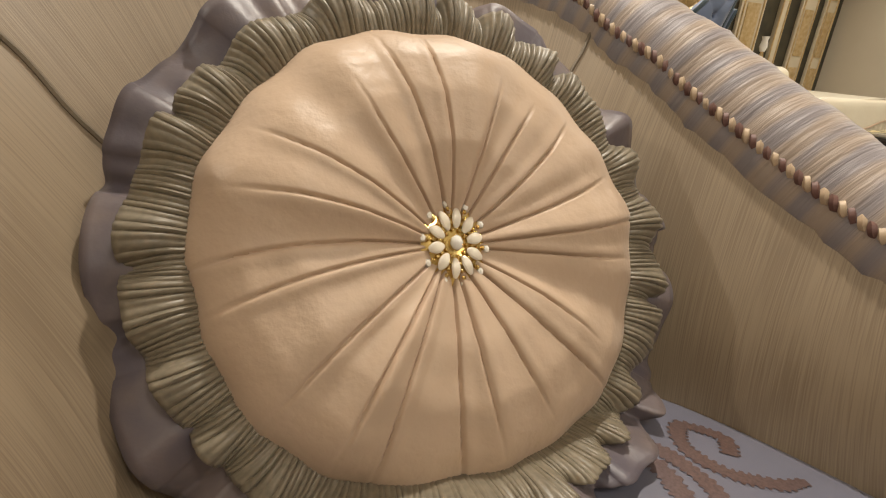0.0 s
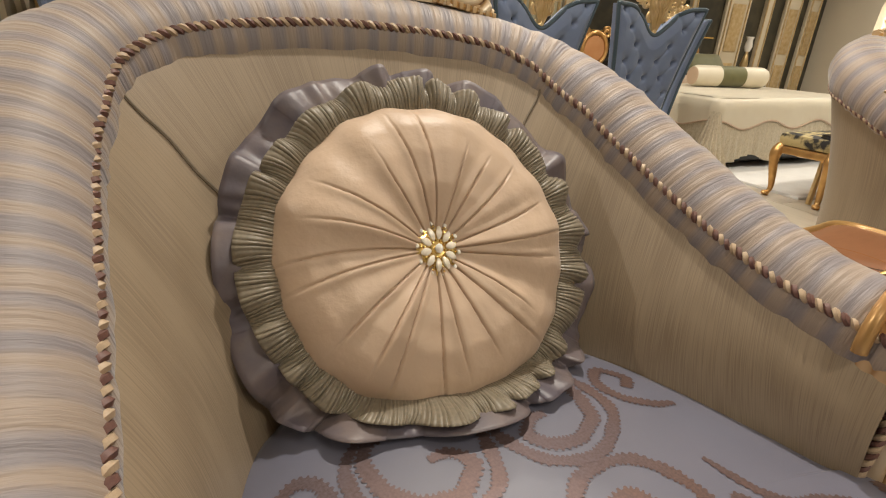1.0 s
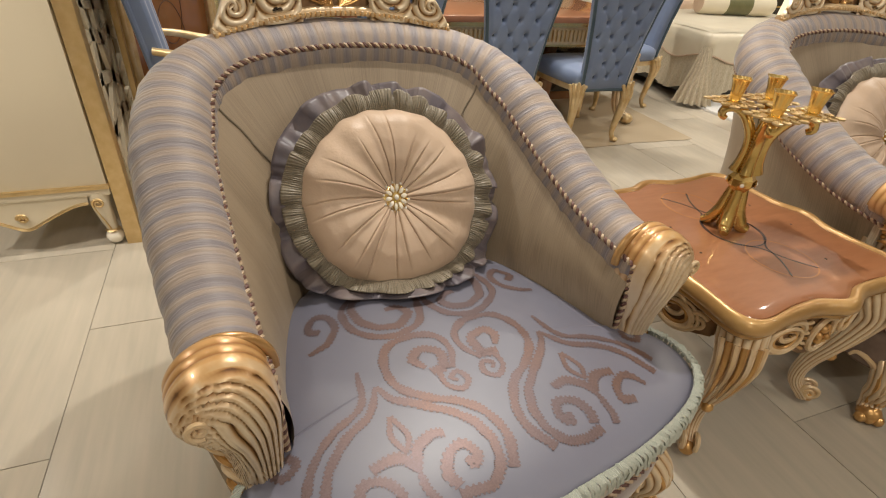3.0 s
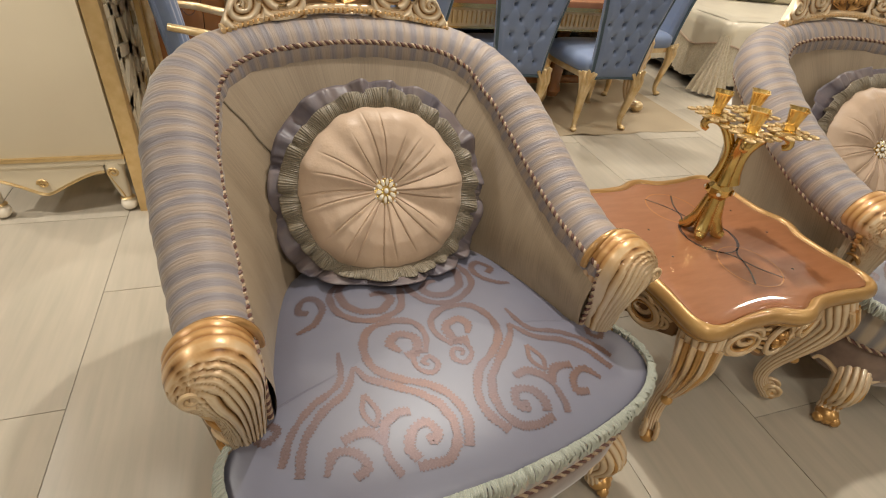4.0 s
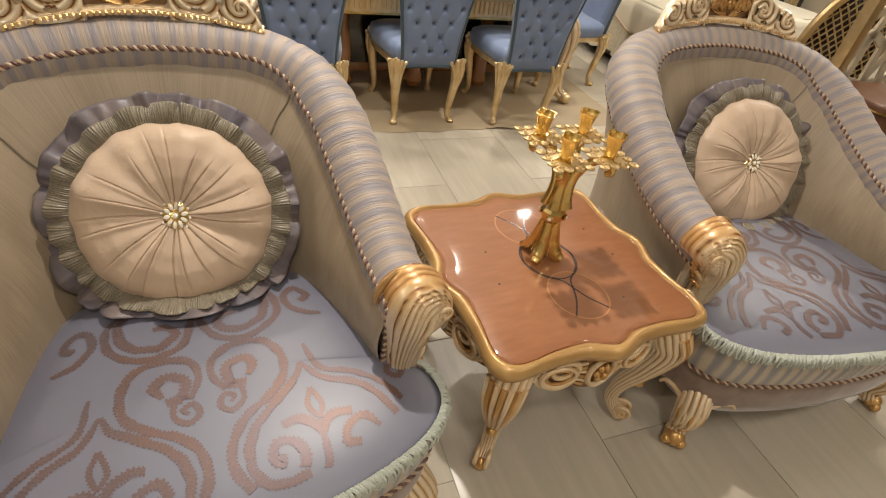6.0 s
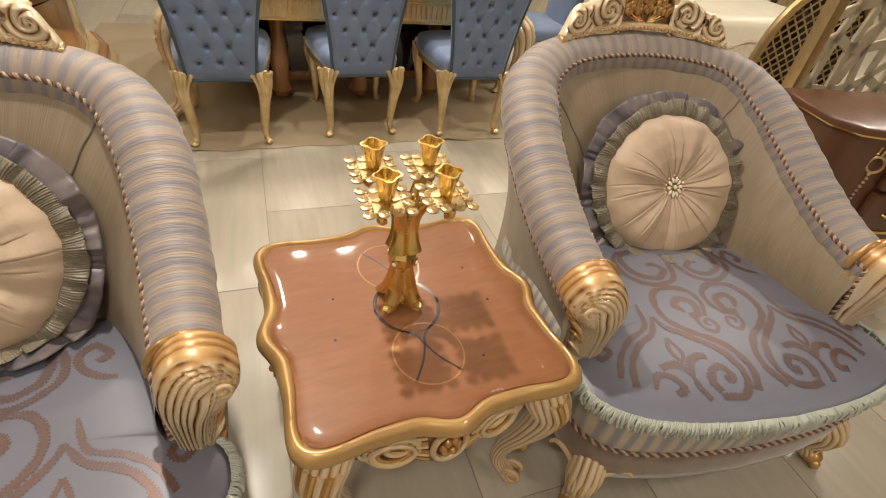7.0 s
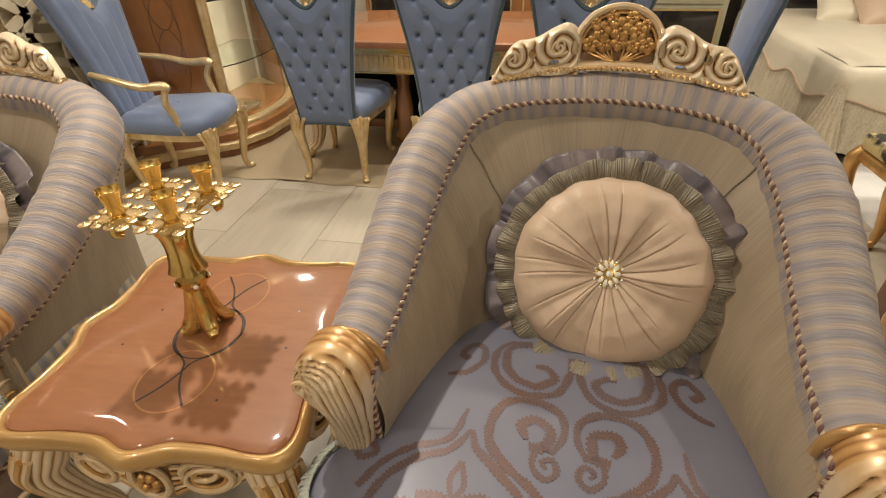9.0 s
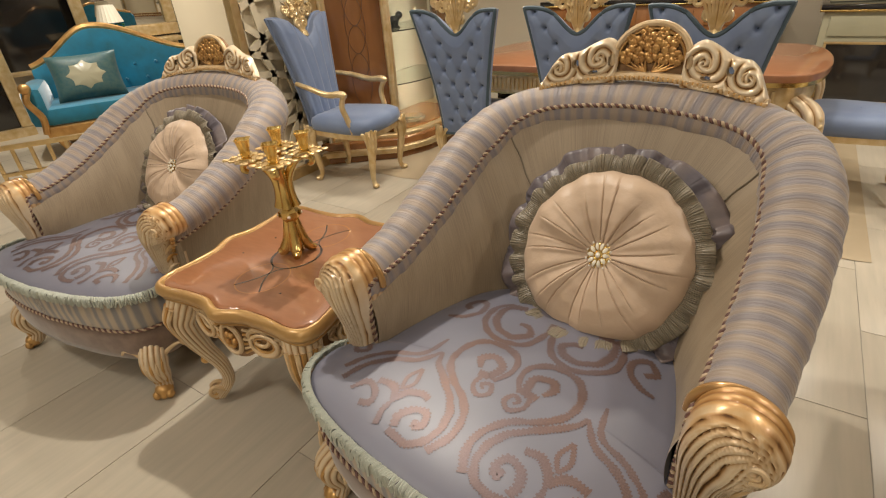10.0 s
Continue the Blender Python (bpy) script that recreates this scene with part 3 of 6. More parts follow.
def crest(chair):
    """Pierced carved crest rail with a flower arch."""
    bx = np.linspace(-0.305, 0.305, 61)

    def base(x):
        return np.stack([x, 0.392 + 0.045 * (1 - (x / 0.305) ** 2), 0.974 + 0.040 * (1 - (np.abs(x) / 0.305) ** 2)], -1)

    line = base(bx)
    root = part("crest_rail", sweep(Soup(), line + (0, 0.010, 0.006), 0.015, 8, 0.8), CREAMGILT, chair, "pierced gilt and cream carved crest", 60)
    bead = box(Soup(), (-0.0042, -0.010, -0.004), (0.0042, 0.004, 0.008), 0.0015).mesh("bead")
    bead.materials.append(CREAMGILT)
    for p in base(np.linspace(-0.3, 0.3, 47)):
        part("bead", bead, CREAMGILT, root).location = p
    part("beading_ground", sweep(Soup(), line + (0, -0.002, 0.002), 0.0065, 6), GILT, root)

    def lay(pts, depth=0.0):
        """Plan of the crest face: x and height over the base line, leaning back a little."""
        q = np.asarray(pts, float)
        b = base(np.clip(q[:, 0], -0.305, 0.305))
        return np.c_[q[:, 0], b[:, 1] + 0.012 + 0.18 * q[:, 1] - depth, 0.980 + 0.02 * (1 - (q[:, 0] / 0.305) ** 2) + q[:, 1]]

    th = np.linspace(0, np.pi, 40)
    arch = np.stack([0.104 * np.cos(th), 0.045 + 0.108 * np.sin(th) ** 0.8], 1)
    fan = np.vstack([arch, [(-0.07, 0.02), (0.07, 0.02)]])
    s = Soup()
    f3 = lay(fan)
    n = len(f3)
    s.add(np.vstack([f3 + (0, 0.022, 0), f3, f3.mean(0) + (0, -0.006, 0)]), [(i, (i + 1) % n, n + (i + 1) % n, n + i) for i in range(n)] + [(n + i, n + (i + 1) % n, 2 * n) for i in range(n)] + [tuple(range(n))[::-1]])
    shell = part("flower_arch", s, BROWNGILT, root, "gilt arch of carved flowers")
    part("arch_moulding", sweep(Soup(), lay(arch, 0.008), 0.0095, 8), CREAMGILT, shell)
    part("arch_bead", sweep(Soup(), lay(arch * (0.88, 0.90) + (0, 0.002), 0.010), 0.0045, 6), GILT, shell)
    rnd = random.Random(4)
    for cx, cz, r in ((0, 0.104, 0.025), (-0.043, 0.098, 0.022), (0.043, 0.098, 0.022), (-0.067, 0.070, 0.018), (0.067, 0.070, 0.018), (-0.022, 0.130, 0.015), (0.024, 0.130, 0.015), (0, 0.074, 0.018), (-0.034, 0.068, 0.016), (0.034, 0.068, 0.016), (-0.060, 0.116, 0.012), (0.060, 0.116, 0.012)):
        fl = Soup()
        a0 = rnd.random()
        for j in range(5):
            a = a0 + j * 2 * np.pi / 5
            p = lay([(cx + 0.62 * r * math.cos(a), cz + 0.62 * r * math.sin(a))], 0.014)[0]
            ball(fl, p, r * 0.56, 8, (1, 0.38, 1))
        ball(fl, lay([(cx, cz)], 0.019)[0], r * 0.24, 8)
        part("carved_flower", fl, GILT, shell)
    for sg in (-1, 1):
        for tilt in np.linspace(0.15, 1.25, 5):
            t = np.linspace(0, 1, 12)
            pts = np.stack([sg * (0.008 + 0.075 * t * math.sin(tilt)), 0.03 + 0.055 * t * math.cos(tilt) + 0.02 * t * t], 1)
            part("leaf_rib", sweep(Soup(), lay(pts * (1, 0.7) + (0, 0.008), 0.008), 0.0042 * (1 - 0.6 * t), 6), GILT, shell)

        # pierced wing: two leafy scrolls cut in relief
        nx, nz = 96, 40
        px = np.linspace(0.088, 0.306, nx)
        top = np.interp(px, *zip(*[(x, z) for x, z, _ in spline([(0.088, 0.088, 0), (0.110, 0.110, 0), (0.133, 0.117, 0), (0.165, 0.106, 0), (0.198, 0.090, 0), (0.225, 0.085, 0), (0.248, 0.084, 0), (0.270, 0.068, 0), (0.288, 0.038, 0), (0.306, 0.006, 0)], 80)]))
        X = np.repeat(px[:, None], nz, 1)
        Z = np.linspace(0, 1, nz)[None] * top[:, None]
        relief = np.zeros((nx, nz))
        near = np.hypot(X - 0.140, Z - 0.066) < np.hypot(X - 0.254, Z - 0.046) * 1.25
        for sel, (cx, cz), pitch, turn in ((near, (0.140, 0.066), 0.0175, -1), (~near, (0.254, 0.046), 0.0150, 1)):
            rr, aa = np.hypot(X - cx, Z - cz), np.arctan2(Z - cz, X - cx)
            relief = np.where(sel, np.abs(np.sin(np.pi * (2.3 * (rr / (2.6 * pitch)) ** 0.8 + turn * aa / np.pi + 0.06 * np.sin(3 * aa)))) ** 0.75, relief)
        edge = np.clip(np.minimum((top[:, None] - Z) / 0.012, (X - 0.086) / 0.008), 0, 1)
        front = lay(np.stack([sg * X, Z], -1).reshape(-1, 2)) - np.stack([0 * X, 0.003 + (0.009 + 0.010 * relief) * np.sqrt(edge), 0 * X], -1).reshape(-1, 3)
        rear = lay(np.stack([sg * X, Z], -1).reshape(-1, 2), -0.012)
        hole = np.zeros((nx, nz), bool)
        eyes = ((0.104, 0.062, 0.011, 0.019), (0.152, 0.030, 0.016, 0.008), (0.207, 0.056, 0.011, 0.013))
        for hx, hz, ha, hb in eyes:
            hole |= ((X - hx) / ha) ** 2 + ((Z - hz) / hb) ** 2 < 1
        quads = [q for q in grid_faces(nx, nz) if not all(hole.ravel()[i] for i in q)]
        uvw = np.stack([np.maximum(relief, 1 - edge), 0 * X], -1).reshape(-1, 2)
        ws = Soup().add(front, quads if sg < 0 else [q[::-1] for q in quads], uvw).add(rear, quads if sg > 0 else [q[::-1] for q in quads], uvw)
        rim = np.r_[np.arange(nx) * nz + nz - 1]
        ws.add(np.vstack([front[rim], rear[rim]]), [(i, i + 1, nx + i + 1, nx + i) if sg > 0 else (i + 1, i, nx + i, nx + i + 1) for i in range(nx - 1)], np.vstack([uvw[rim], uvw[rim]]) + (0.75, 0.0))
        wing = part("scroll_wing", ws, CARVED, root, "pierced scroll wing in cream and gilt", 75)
        t = np.linspace(0, 2 * np.pi, 28)
        for hx, hz, ha, hb in eyes:
            part("eye_bead", sweep(Soup(), lay(np.stack([sg * (hx + ha * np.cos(t)), hz + hb * np.sin(t)], 1), 0.006), 0.0042, 6, caps=False), CREAMGILT, wing)
        for cx, cz, rr, tn in ((0.140, 0.066, 0.022, -1.5), (0.254, 0.046, 0.017, 1.5)):
            sp = spiral((cx, cz), 0.002, rr, 0.5, tn, 26) * (sg, 1)
            part("volute", sweep(Soup(), lay(sp, 0.017), 0.0042 * np.linspace(0.7, 1, 26), 7), CREAMGILT, wing)
    return root


def chair_foot(chair, x, y, front):
    """Carved foot: a leafy knee on a ball toe."""
    sg = 1 if x > 0 else -1
    out = np.array([sg * 0.6, -0.8 if front else 0.8, 0])
    out /= np.linalg.norm(out)
    c = np.array([x, y, 0.0])
    path = spline([c + out * -0.025 + (0, 0, 0.20), c + out * 0.010 + (0, 0, 0.165), c + out * 0.018 + (0, 0, 0.12), c + out * 0.002 + (0, 0, 0.075), c + out * 0.010 + (0, 0, 0.045), c + out * 0.020 + (0, 0, 0.02)], 22)
    r = np.interp(np.linspace(0, 1, 22), [0, 0.25, 0.5, 0.72, 0.86, 1], [0.046, 0.046, 0.036, 0.026, 0.030, 0.024])
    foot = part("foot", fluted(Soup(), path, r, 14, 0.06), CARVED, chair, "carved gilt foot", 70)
    side = np.cross(out, (0, 0, 1))
    for k in (-2, -1, 0, 1, 2):
        a = k * 0.42
        d = out * math.cos(a) + side * math.sin(a)
        p = spline([path[1] + d * 0.043, path[6] + d * 0.043, path[11] + d * 0.032, path[15] + d * 0.029 + (0, 0, 0.005)], 14)
        part("leaf_ridge", sweep(Soup(), p, 0.009 * np.linspace(1, 0.45, 14), 6), CREAMGILT if k % 2 else GILT, foot)
    for k in (-1, 1):
        w = side * k
        q = spline([path[4] + w * 0.030, path[2] + w * 0.060 + (0, 0, 0.006), path[1] + w * 0.095 + (0, 0, 0.010), path[1] + w * 0.110 + (0, 0, -0.004)], 16)
        part("foot_wing", sweep(Soup(), q, 0.011 * np.linspace(1, 0.4, 16), 7), CREAMGILT, foot)
    toe = Soup()
    ball(toe, c + out * 0.026 + (0, 0, 0.030), 0.034, 12, (1, 1, 0.85))
    for k in (-1, 0, 1):
        ball(toe, c + out * 0.044 + side * 0.022 * k + (0, 0, 0.020), 0.018, 8)
    part("toe", toe, GILT, foot)


def build_armchair(at, label):
    chair = thing("armchair", at, label, "armchair", "matching upholstered armchairs")
    n = 141
    path = mirror_path(SIDE, n)
    tan, _, _ = frames(path)
    rnd = np.random.RandomState(3)
    m = 28
    wr = np.zeros((n, m))
    for fr, amp in ((46, 0.014), (83, 0.011), (21, 0.02)):
        wr += amp * np.sin(fr * np.linspace(0, 1, n)[:, None] * 6.28 + 0.9 * np.sin(np.linspace(0, 6.28, m))[None, :] + rnd.rand() * 6) * (0.4 + 0.6 * rnd.rand(n)[:, None])
    rad = np.interp(np.abs(np.linspace(-1, 1, n)), [0, 0.4, 0.65, 0.88, 1], [0.083, 0.084, 0.077, 0.069, 0.066])
    part("padded_roll", sweep(Soup(), path, rad, m, 1.0, ripple=lambda a, b: 1 + wr), STRIPE, chair, "ruched blue-grey and beige striped roll", 80)

    # inward direction in plan
    inward = np.cross(np.array([0, 0, 1.0]), tan)
    inward[:, 2] = 0
    inward /= np.linalg.norm(inward, axis=1)[:, None]
    if inward[n // 2, 1] > 0:
        inward = -inward
    col = rad[:, None]
    top_in = path + inward * col * 0.9 + np.array([0, 0, 0.36]) * col
    half = [(0.374, -0.36), (0.352, -0.24), (0.30, -0.06), (0.235, 0.07), (0.13, 0.145), (0.06, 0.165), (0, 0.17)]
    low = mirror_path([(x, y, 0.43) for x, y in half], n)
    rows = 12
    t = np.linspace(0, 1, rows)[:, None, None]
    grid = (top_in - inward * 0.012 + (0, 0, -0.004))[None] * (1 - t) + low[None] * t + inward[None] * (0.022 * np.sin(np.pi * t)) 
    arc_len = np.r_[0, np.cumsum(np.linalg.norm(np.diff(path, axis=0), axis=1))]
    uv = np.stack([np.tile(arc_len, rows), np.repeat(np.linspace(0, 0.5, rows), n)], 1)
    part("inner_back", Soup().add(grid.reshape(-1, 3), grid_faces(rows, n), uv), SILK, chair, "beige moire silk inner back and arms", 70)
    # seam lines: thin dark bars drawn in place of the shaded groove
    for sg in (-1, 1):
        ks = np.round((0.5 + sg * (0.155 - 0.028 * np.linspace(0, 1, rows - 3) ** 1.6)) * (n - 1)).astype(int)
        seam_line = spline(grid[np.arange(rows - 3), ks] + inward[ks] * 0.001, 40)
        part("seam_groove", sweep(Soup(), seam_line, 0.0026, 6), SEAM, chair, "seam line, its groove's shade put in as dark colour")
    # outer shell
    top_out = path - inward * col * 0.83 + np.array([0, 0, -0.41]) * col
    lowo = mirror_path([(0.458, -0.352, 0.25), (0.460, -0.18, 0.25), (0.468, 0.0, 0.25), (0.455, 0.17, 0.25), (0.40, 0.31, 0.25), (0.24, 0.42, 0.25), (0, 0.45, 0.25)], n)
    grid = top_out[None] * (1 - t) + lowo[None] * t + inward[None] * (0.030 * np.sin(np.pi * t))
    part("outer_back", Soup().add(grid.reshape(-1, 3), grid_faces(rows, n, False, True), uv), SILK, chair, "beige outer back and sides", 70)
    # front ends of the arms
    for sg, k in ((-1, 0), (1, n - 1)):
        s = Soup()
        a, b, cc, d = top_in[k], path[k] - inward[k] * 0.06, np.array([sg * 0.458, -0.352, 0.25]), np.array([sg * 0.374, -0.36, 0.25])
        v = [p + np.array([0, dy, 0]) for dy in (0.0, 0.02) for p in (a, b, cc, d)]
        s.add(v, [(0, 1, 2, 3), (7, 6, 5, 4), (0, 4, 5, 1), (1, 5, 6, 2), (2, 6, 7, 3), (3, 7, 4, 0)])
        part("arm_front", s, BEIGE, chair)
        arm_carving(chair, sg)
    twisted_cord(np.vstack([np.array([top_in[0] + (0.004, 0.0, -0.20), top_in[0] + (0.002, -0.006, -0.1)]), top_in, np.array([top_in[-1] + (-0.002, -0.006, -0.1), top_in[-1] + (-0.004, 0.0, -0.20)])]), 0.0064, 0.021, chair)
    out_cord = path - inward * col * 0.80 + np.array([0, 0, -0.57]) * col
    twisted_cord(out_cord, 0.0058, 0.021, chair)
    # seat
    ks = np.r_[np.linspace(0.0, 0.9, 14), 0.94, 0.97, 0.99, 1.0]
    o = SEAT_OUT
    v = np.concatenate([np.c_[SEAT_C + (o - SEAT_C) * k, np.full(len(o), seat_z(k))] for k in ks] + [np.c_[SEAT_C + (o - SEAT_C) * 0.995, np.full(len(o), 0.425)]])
    seat = part("seat", Soup().add(v, grid_faces(len(ks) + 1, len(o), True, True)), SEATM, chair, "lavender-blue damask seat with copper scrolls", 70)
    part("woven_pattern", damask(), COPPERY, seat, "coppery woven scrolls")
    # fringe along the front edge
    front = o[(o[:, 1] < -0.315)]
    front = front[np.argsort(np.arctan2(front[:, 0], -(front[:, 1] + 0.2)))]
    seg = np.r_[0, np.cumsum(np.linalg.norm(np.diff(front, axis=0), axis=1))]
    fr = Soup()
    rd = random.Random(8)
    for s_ in np.arange(0, seg[-1], 0.0042):
        p = np.array([np.interp(s_, seg, front[:, 0]), np.interp(s_, seg, front[:, 1])])
        d = (p - SEAT_C) / np.linalg.norm(p - SEAT_C)
        a = np.array([*(p - d * 0.006), 0.452 + rd.uniform(-0.002, 0.002)])
        mid = np.array([*(p + d * (0.011 + rd.uniform(-0.003, 0.004)) + rd.uniform(-0.004, 0.004) * np.array([-d[1], d[0]])), 0.447 + rd.uniform(-0.003, 0.004)])
        end = np.array([*(p + d * (0.012 + rd.uniform(-0.004, 0.006)) + rd.uniform(-0.007, 0.007) * np.array([-d[1], d[0]])), 0.424 + rd.uniform(-0.005, 0.004)])
        sweep(fr, spline([a, mid, end], 6), 0.0034, 4)
    fringe = part("fringe", fr, FRINGEM, chair, "pale sage loop fringe")
    fringe["kind"] = "stuff"
    # rail, cord, velvet band
    rail = closed_outline(RAIL_HALF, 50)
    nr = len(rail)
    per = np.r_[0, np.cumsum(np.linalg.norm(np.diff(np.vstack([rail, rail[:1]]), axis=0), axis=1))][:nr]

    def hoop(zs, grows, material, name, label):
        v = np.concatenate([np.c_[rail * (1 + g), np.full(nr, z)] for z, g in zip(zs, grows)])
        uv = np.concatenate([np.c_[per, np.full(nr, i / len(zs))] for i in range(len(zs))])
        part(name, Soup().add(v, grid_faces(len(zs), nr, True, False), uv), material, chair, label, 70)

    hoop((0.30, 0.315, 0.36, 0.41, 0.44, 0.444), (-0.004, 0.002, 0.008, 0.004, -0.01, -0.06), BAND, "seat_rail", "striped satin seat rail")
    hoop((0.160, 0.168, 0.20, 0.26, 0.296, 0.302), (-0.045, -0.010, -0.002, 0.0, -0.006, -0.03), VELVET, "plinth", "crushed brown velvet plinth")
    twisted_cord(np.c_[np.vstack([rail, rail[:1]]) * 1.004, np.full(nr + 1, 0.302)], 0.0055, 0.026, chair)
    part("underside", plate(Soup(), rail * 0.965, 0.155, 0.164), VELVET, chair)
    for x, y, fr_ in ((0.408, -0.535, True), (-0.408, -0.535, True), (0.34, 0.31, False), (-0.34, 0.31, False)):
        chair_foot(chair, x, y, fr_)
    crest(chair)
    return chair


CHAIR_A = build_armchair(pose(0.002, -0.066, 0, 0, 0, 8.0), "striped blue-grey and beige armchair with gilt carving, beside the side table")
CHAIR_B = copy_thing(CHAIR_A, pose(1.860, -0.008, 0, 0, 0, -4.6) @ Matrix.Scale(1.03, 4))


# ---- round cushion ----
def build_cushion(at, label):
    cu = thing("round_cushion", at, label, "cushion", "round ruffled cushions")
    rnd = np.random.RandomState(11)
    m, R = 720, 0.236
    th = np.linspace(0, 2 * np.pi, m, endpoint=False)
    rr = np.r_[np.linspace(0.0, 0.19, 34), 0.2, 0.208, 0.214, 0.219, 0.222, 0.222, 0.218, 0.208, 0.18, 0.12, 0.0] * np.r_[1.0] * 1.063
    up = 45 - 6
    prof = np.interp(rr[:39] / 1.063, [0, 0.02, 0.05, 0.09, 0.14, 0.18, 0.2, 0.214, 0.222], [0.030, 0.032, 0.046, 0.058, 0.060, 0.050, 0.038, 0.022, 0.006])
    low = [-0.008, -0.016, -0.026, -0.036, -0.045, -0.048]
    z0 = np.r_[prof, low]
    z = np.repeat(z0[:, None], m, 1)
    pl = np.sort(np.linspace(0, 2 * np.pi, 21, endpoint=False) + rnd.uniform(-0.09, 0.09, 21))
    reach = rnd.uniform(0.72, 1.1, 21)
    for a, re in zip(pl, reach):
        d = (th - a + np.pi) % (2 * np.pi) - np.pi
        for i in range(39):
            r = rr[i]
            bend = 0.25 * (r / R) ** 2 * (1 if re > 0.8 else -1)
            w = 0.0010 + 0.0046 * r * (1 - 0.5 * r / R)
            x = (d - bend * 0.4) * max(r, 0.01)
            fade = np.clip((re * R - r) / 0.05, 0, 1) * np.clip(r / 0.02, 0, 1)
            z[i] -= fade * (0.0050 * np.exp(-((x / w) ** 2)) - 0.0017 * np.exp(-(((x - 4.0 * w) / (4.0 * w)) ** 2)))
    lump = sum(a * np.sin(k * th + p) for a, k, p in ((0.004, 5, 1.0), (0.003, 9, 2.2), (0.002, 16, 0.4)))
    z[:39] += lump[None] * np.clip(rr[:39] / 0.12, 0, 1)[:, None] * np.clip((R - rr[:39]) / 0.03, 0, 1)[:, None]
    rad = rr[:, None] * (1 + 0.010 * np.sin(7 * th + 0.5) + 0.008 * np.sin(19 * th))[None]
    v = np.stack([rad * np.cos(th), rad * np.sin(th), z], -1)
    part("cover", Soup().add(v.reshape(-1, 3), grid_faces(len(rr), m, True)), CHAMPAGNE, cu, "champagne satin gathered into radial pleats", 80)

    def ruffle(name, r0, r1, zoff, coarse, fine, pinch, amp, material, label, seed):
        q = np.random.RandomState(seed)
        mm = 2400
        t = np.linspace(0, 2 * np.pi, mm, endpoint=False)
        ph = 0.45 * np.sin(3 * t + q.rand() * 6) + 0.35 * np.sin(5 * t + q.rand() * 6) + 0.2 * np.sin(11 * t + q.rand() * 6)
        big = np.sin(coarse * t + 3 * ph)
        big = np.sign(big) * np.abs(big) ** 0.75 + 0.45 * np.sin(coarse * 1.7 * t + 5 * ph)
        small = np.sin(fine * t + 6 * ph) * (0.6 + 0.4 * np.sin(fine * 0.31 * t))
        rows = 12
        v = []
        for i in range(rows):
            s = i / (rows - 1)
            r = r0 + (r1 - r0) * s * (1 + 0.08 * np.sin(4 * t + seed) * s + 0.02 * big * s)
            zz = zoff + amp * s**1.2 * big + pinch * (1 - 0.65 * s) * (0.75 + s) * small + 0.010 * math.sin(math.pi * s)
            tt = t - 0.5 * amp * s**1.5 * np.cos(coarse * t + 3 * ph) / r1
            y = r * np.sin(tt)
            press = np.clip(-0.196 - y, 0, 1)
            v.append(np.stack([r * np.cos(tt), y + press * 0.48, zz + press * 0.92], -1))
        v = np.array(v)
        s = Soup().add(v.reshape(-1, 3), grid_faces(rows, mm, True))
        ob = part(name, s, material, cu, label, 80)
        mo = ob.modifiers.new("thick", "SOLIDIFY")
        mo.thickness = 0.0012
        return ob

    ruffle("inner_ruffle", 0.224, 0.278, 0.007, 24, 300, 0.0030, 0.0110, OLIVE, "olive taffeta inner ruffle", 2)
    ruffle("outer_ruffle", 0.224, 0.314, -0.018, 15, 52, 0.0032, 0.0130, MAUVE, "mauve-grey satin outer ruffle", 5)
    br = part("brooch", lathe(Soup(), [(0.004, 0.030), (0.027, 0.031), (0.029, 0.035), (0.020, 0.038), (0.004, 0.039)], m=24, lobes=10, depth=0.06), BRASS, cu, "gold brooch with pearls and crystals")
    for k in range(10):
        a = k * 2 * np.pi / 10 + 0.1
        q = Soup()
        t = np.linspace(0, 1, 9)
        path = np.stack([(0.011 + 0.014 * t) * math.cos(a), (0.011 + 0.014 * t) * math.sin(a), 0.0405 + 0.002 * np.sin(np.pi * t)], 1)
        sweep(q, path, 0.0042 * np.sin(np.pi * (0.08 + 0.84 * t)) ** 0.7, 8, 0.7)
        part("pearl", q, PEARL, br)
        part("crystal", ball(Soup(), (0.029 * math.cos(a + 0.31), 0.029 * math.sin(a + 0.31), 0.038), 0.0034, 6), CRYSTAL, br)
    w = Soup()
    for k in range(10):
        a = k * 2 * np.pi / 10 + 0.1 + 0.314
        for r in (0.010, 0.015, 0.020, 0.025):
            ball(w, (r * math.cos(a), r * math.sin(a), 0.0405), 0.0019, 6)
    part("beaded_wire", w, BRASS, br)
    part("crystal", ball(Soup(), (0, 0, 0.043), 0.0058, 8), CRYSTAL, br)
    br.scale = (1.14, 1.36, 1.0)
    return cu


def cushion_pose(brooch, normal, spin, size):
    z = Vector(normal).normalized()
    x = Vector((0, 0, 1)).cross(z).normalized()
    y = z.cross(x)
    m = Matrix((x, y, z)).transposed().to_4x4()
    m.translation = Vector(brooch) - z * 0.040 * size
    return m @ pose(0, 0, 0, 0, 0, spin) @ Matrix.Scale(size, 4)


CUSH_A = build_cushion(cushion_pose((0.0, 0.0, 0.665), (0.02, -0.86, 0.52), 0, 0.935), "round champagne pleated cushion with double ruffle on the armchair")
CUSH_B = copy_thing(CUSH_A, cushion_pose((1.911, 0.057, 0.663), (-0.10, -0.85, 0.50), 0, 1.07))


# ---- side table ----
TC = (0.957, -0.170)


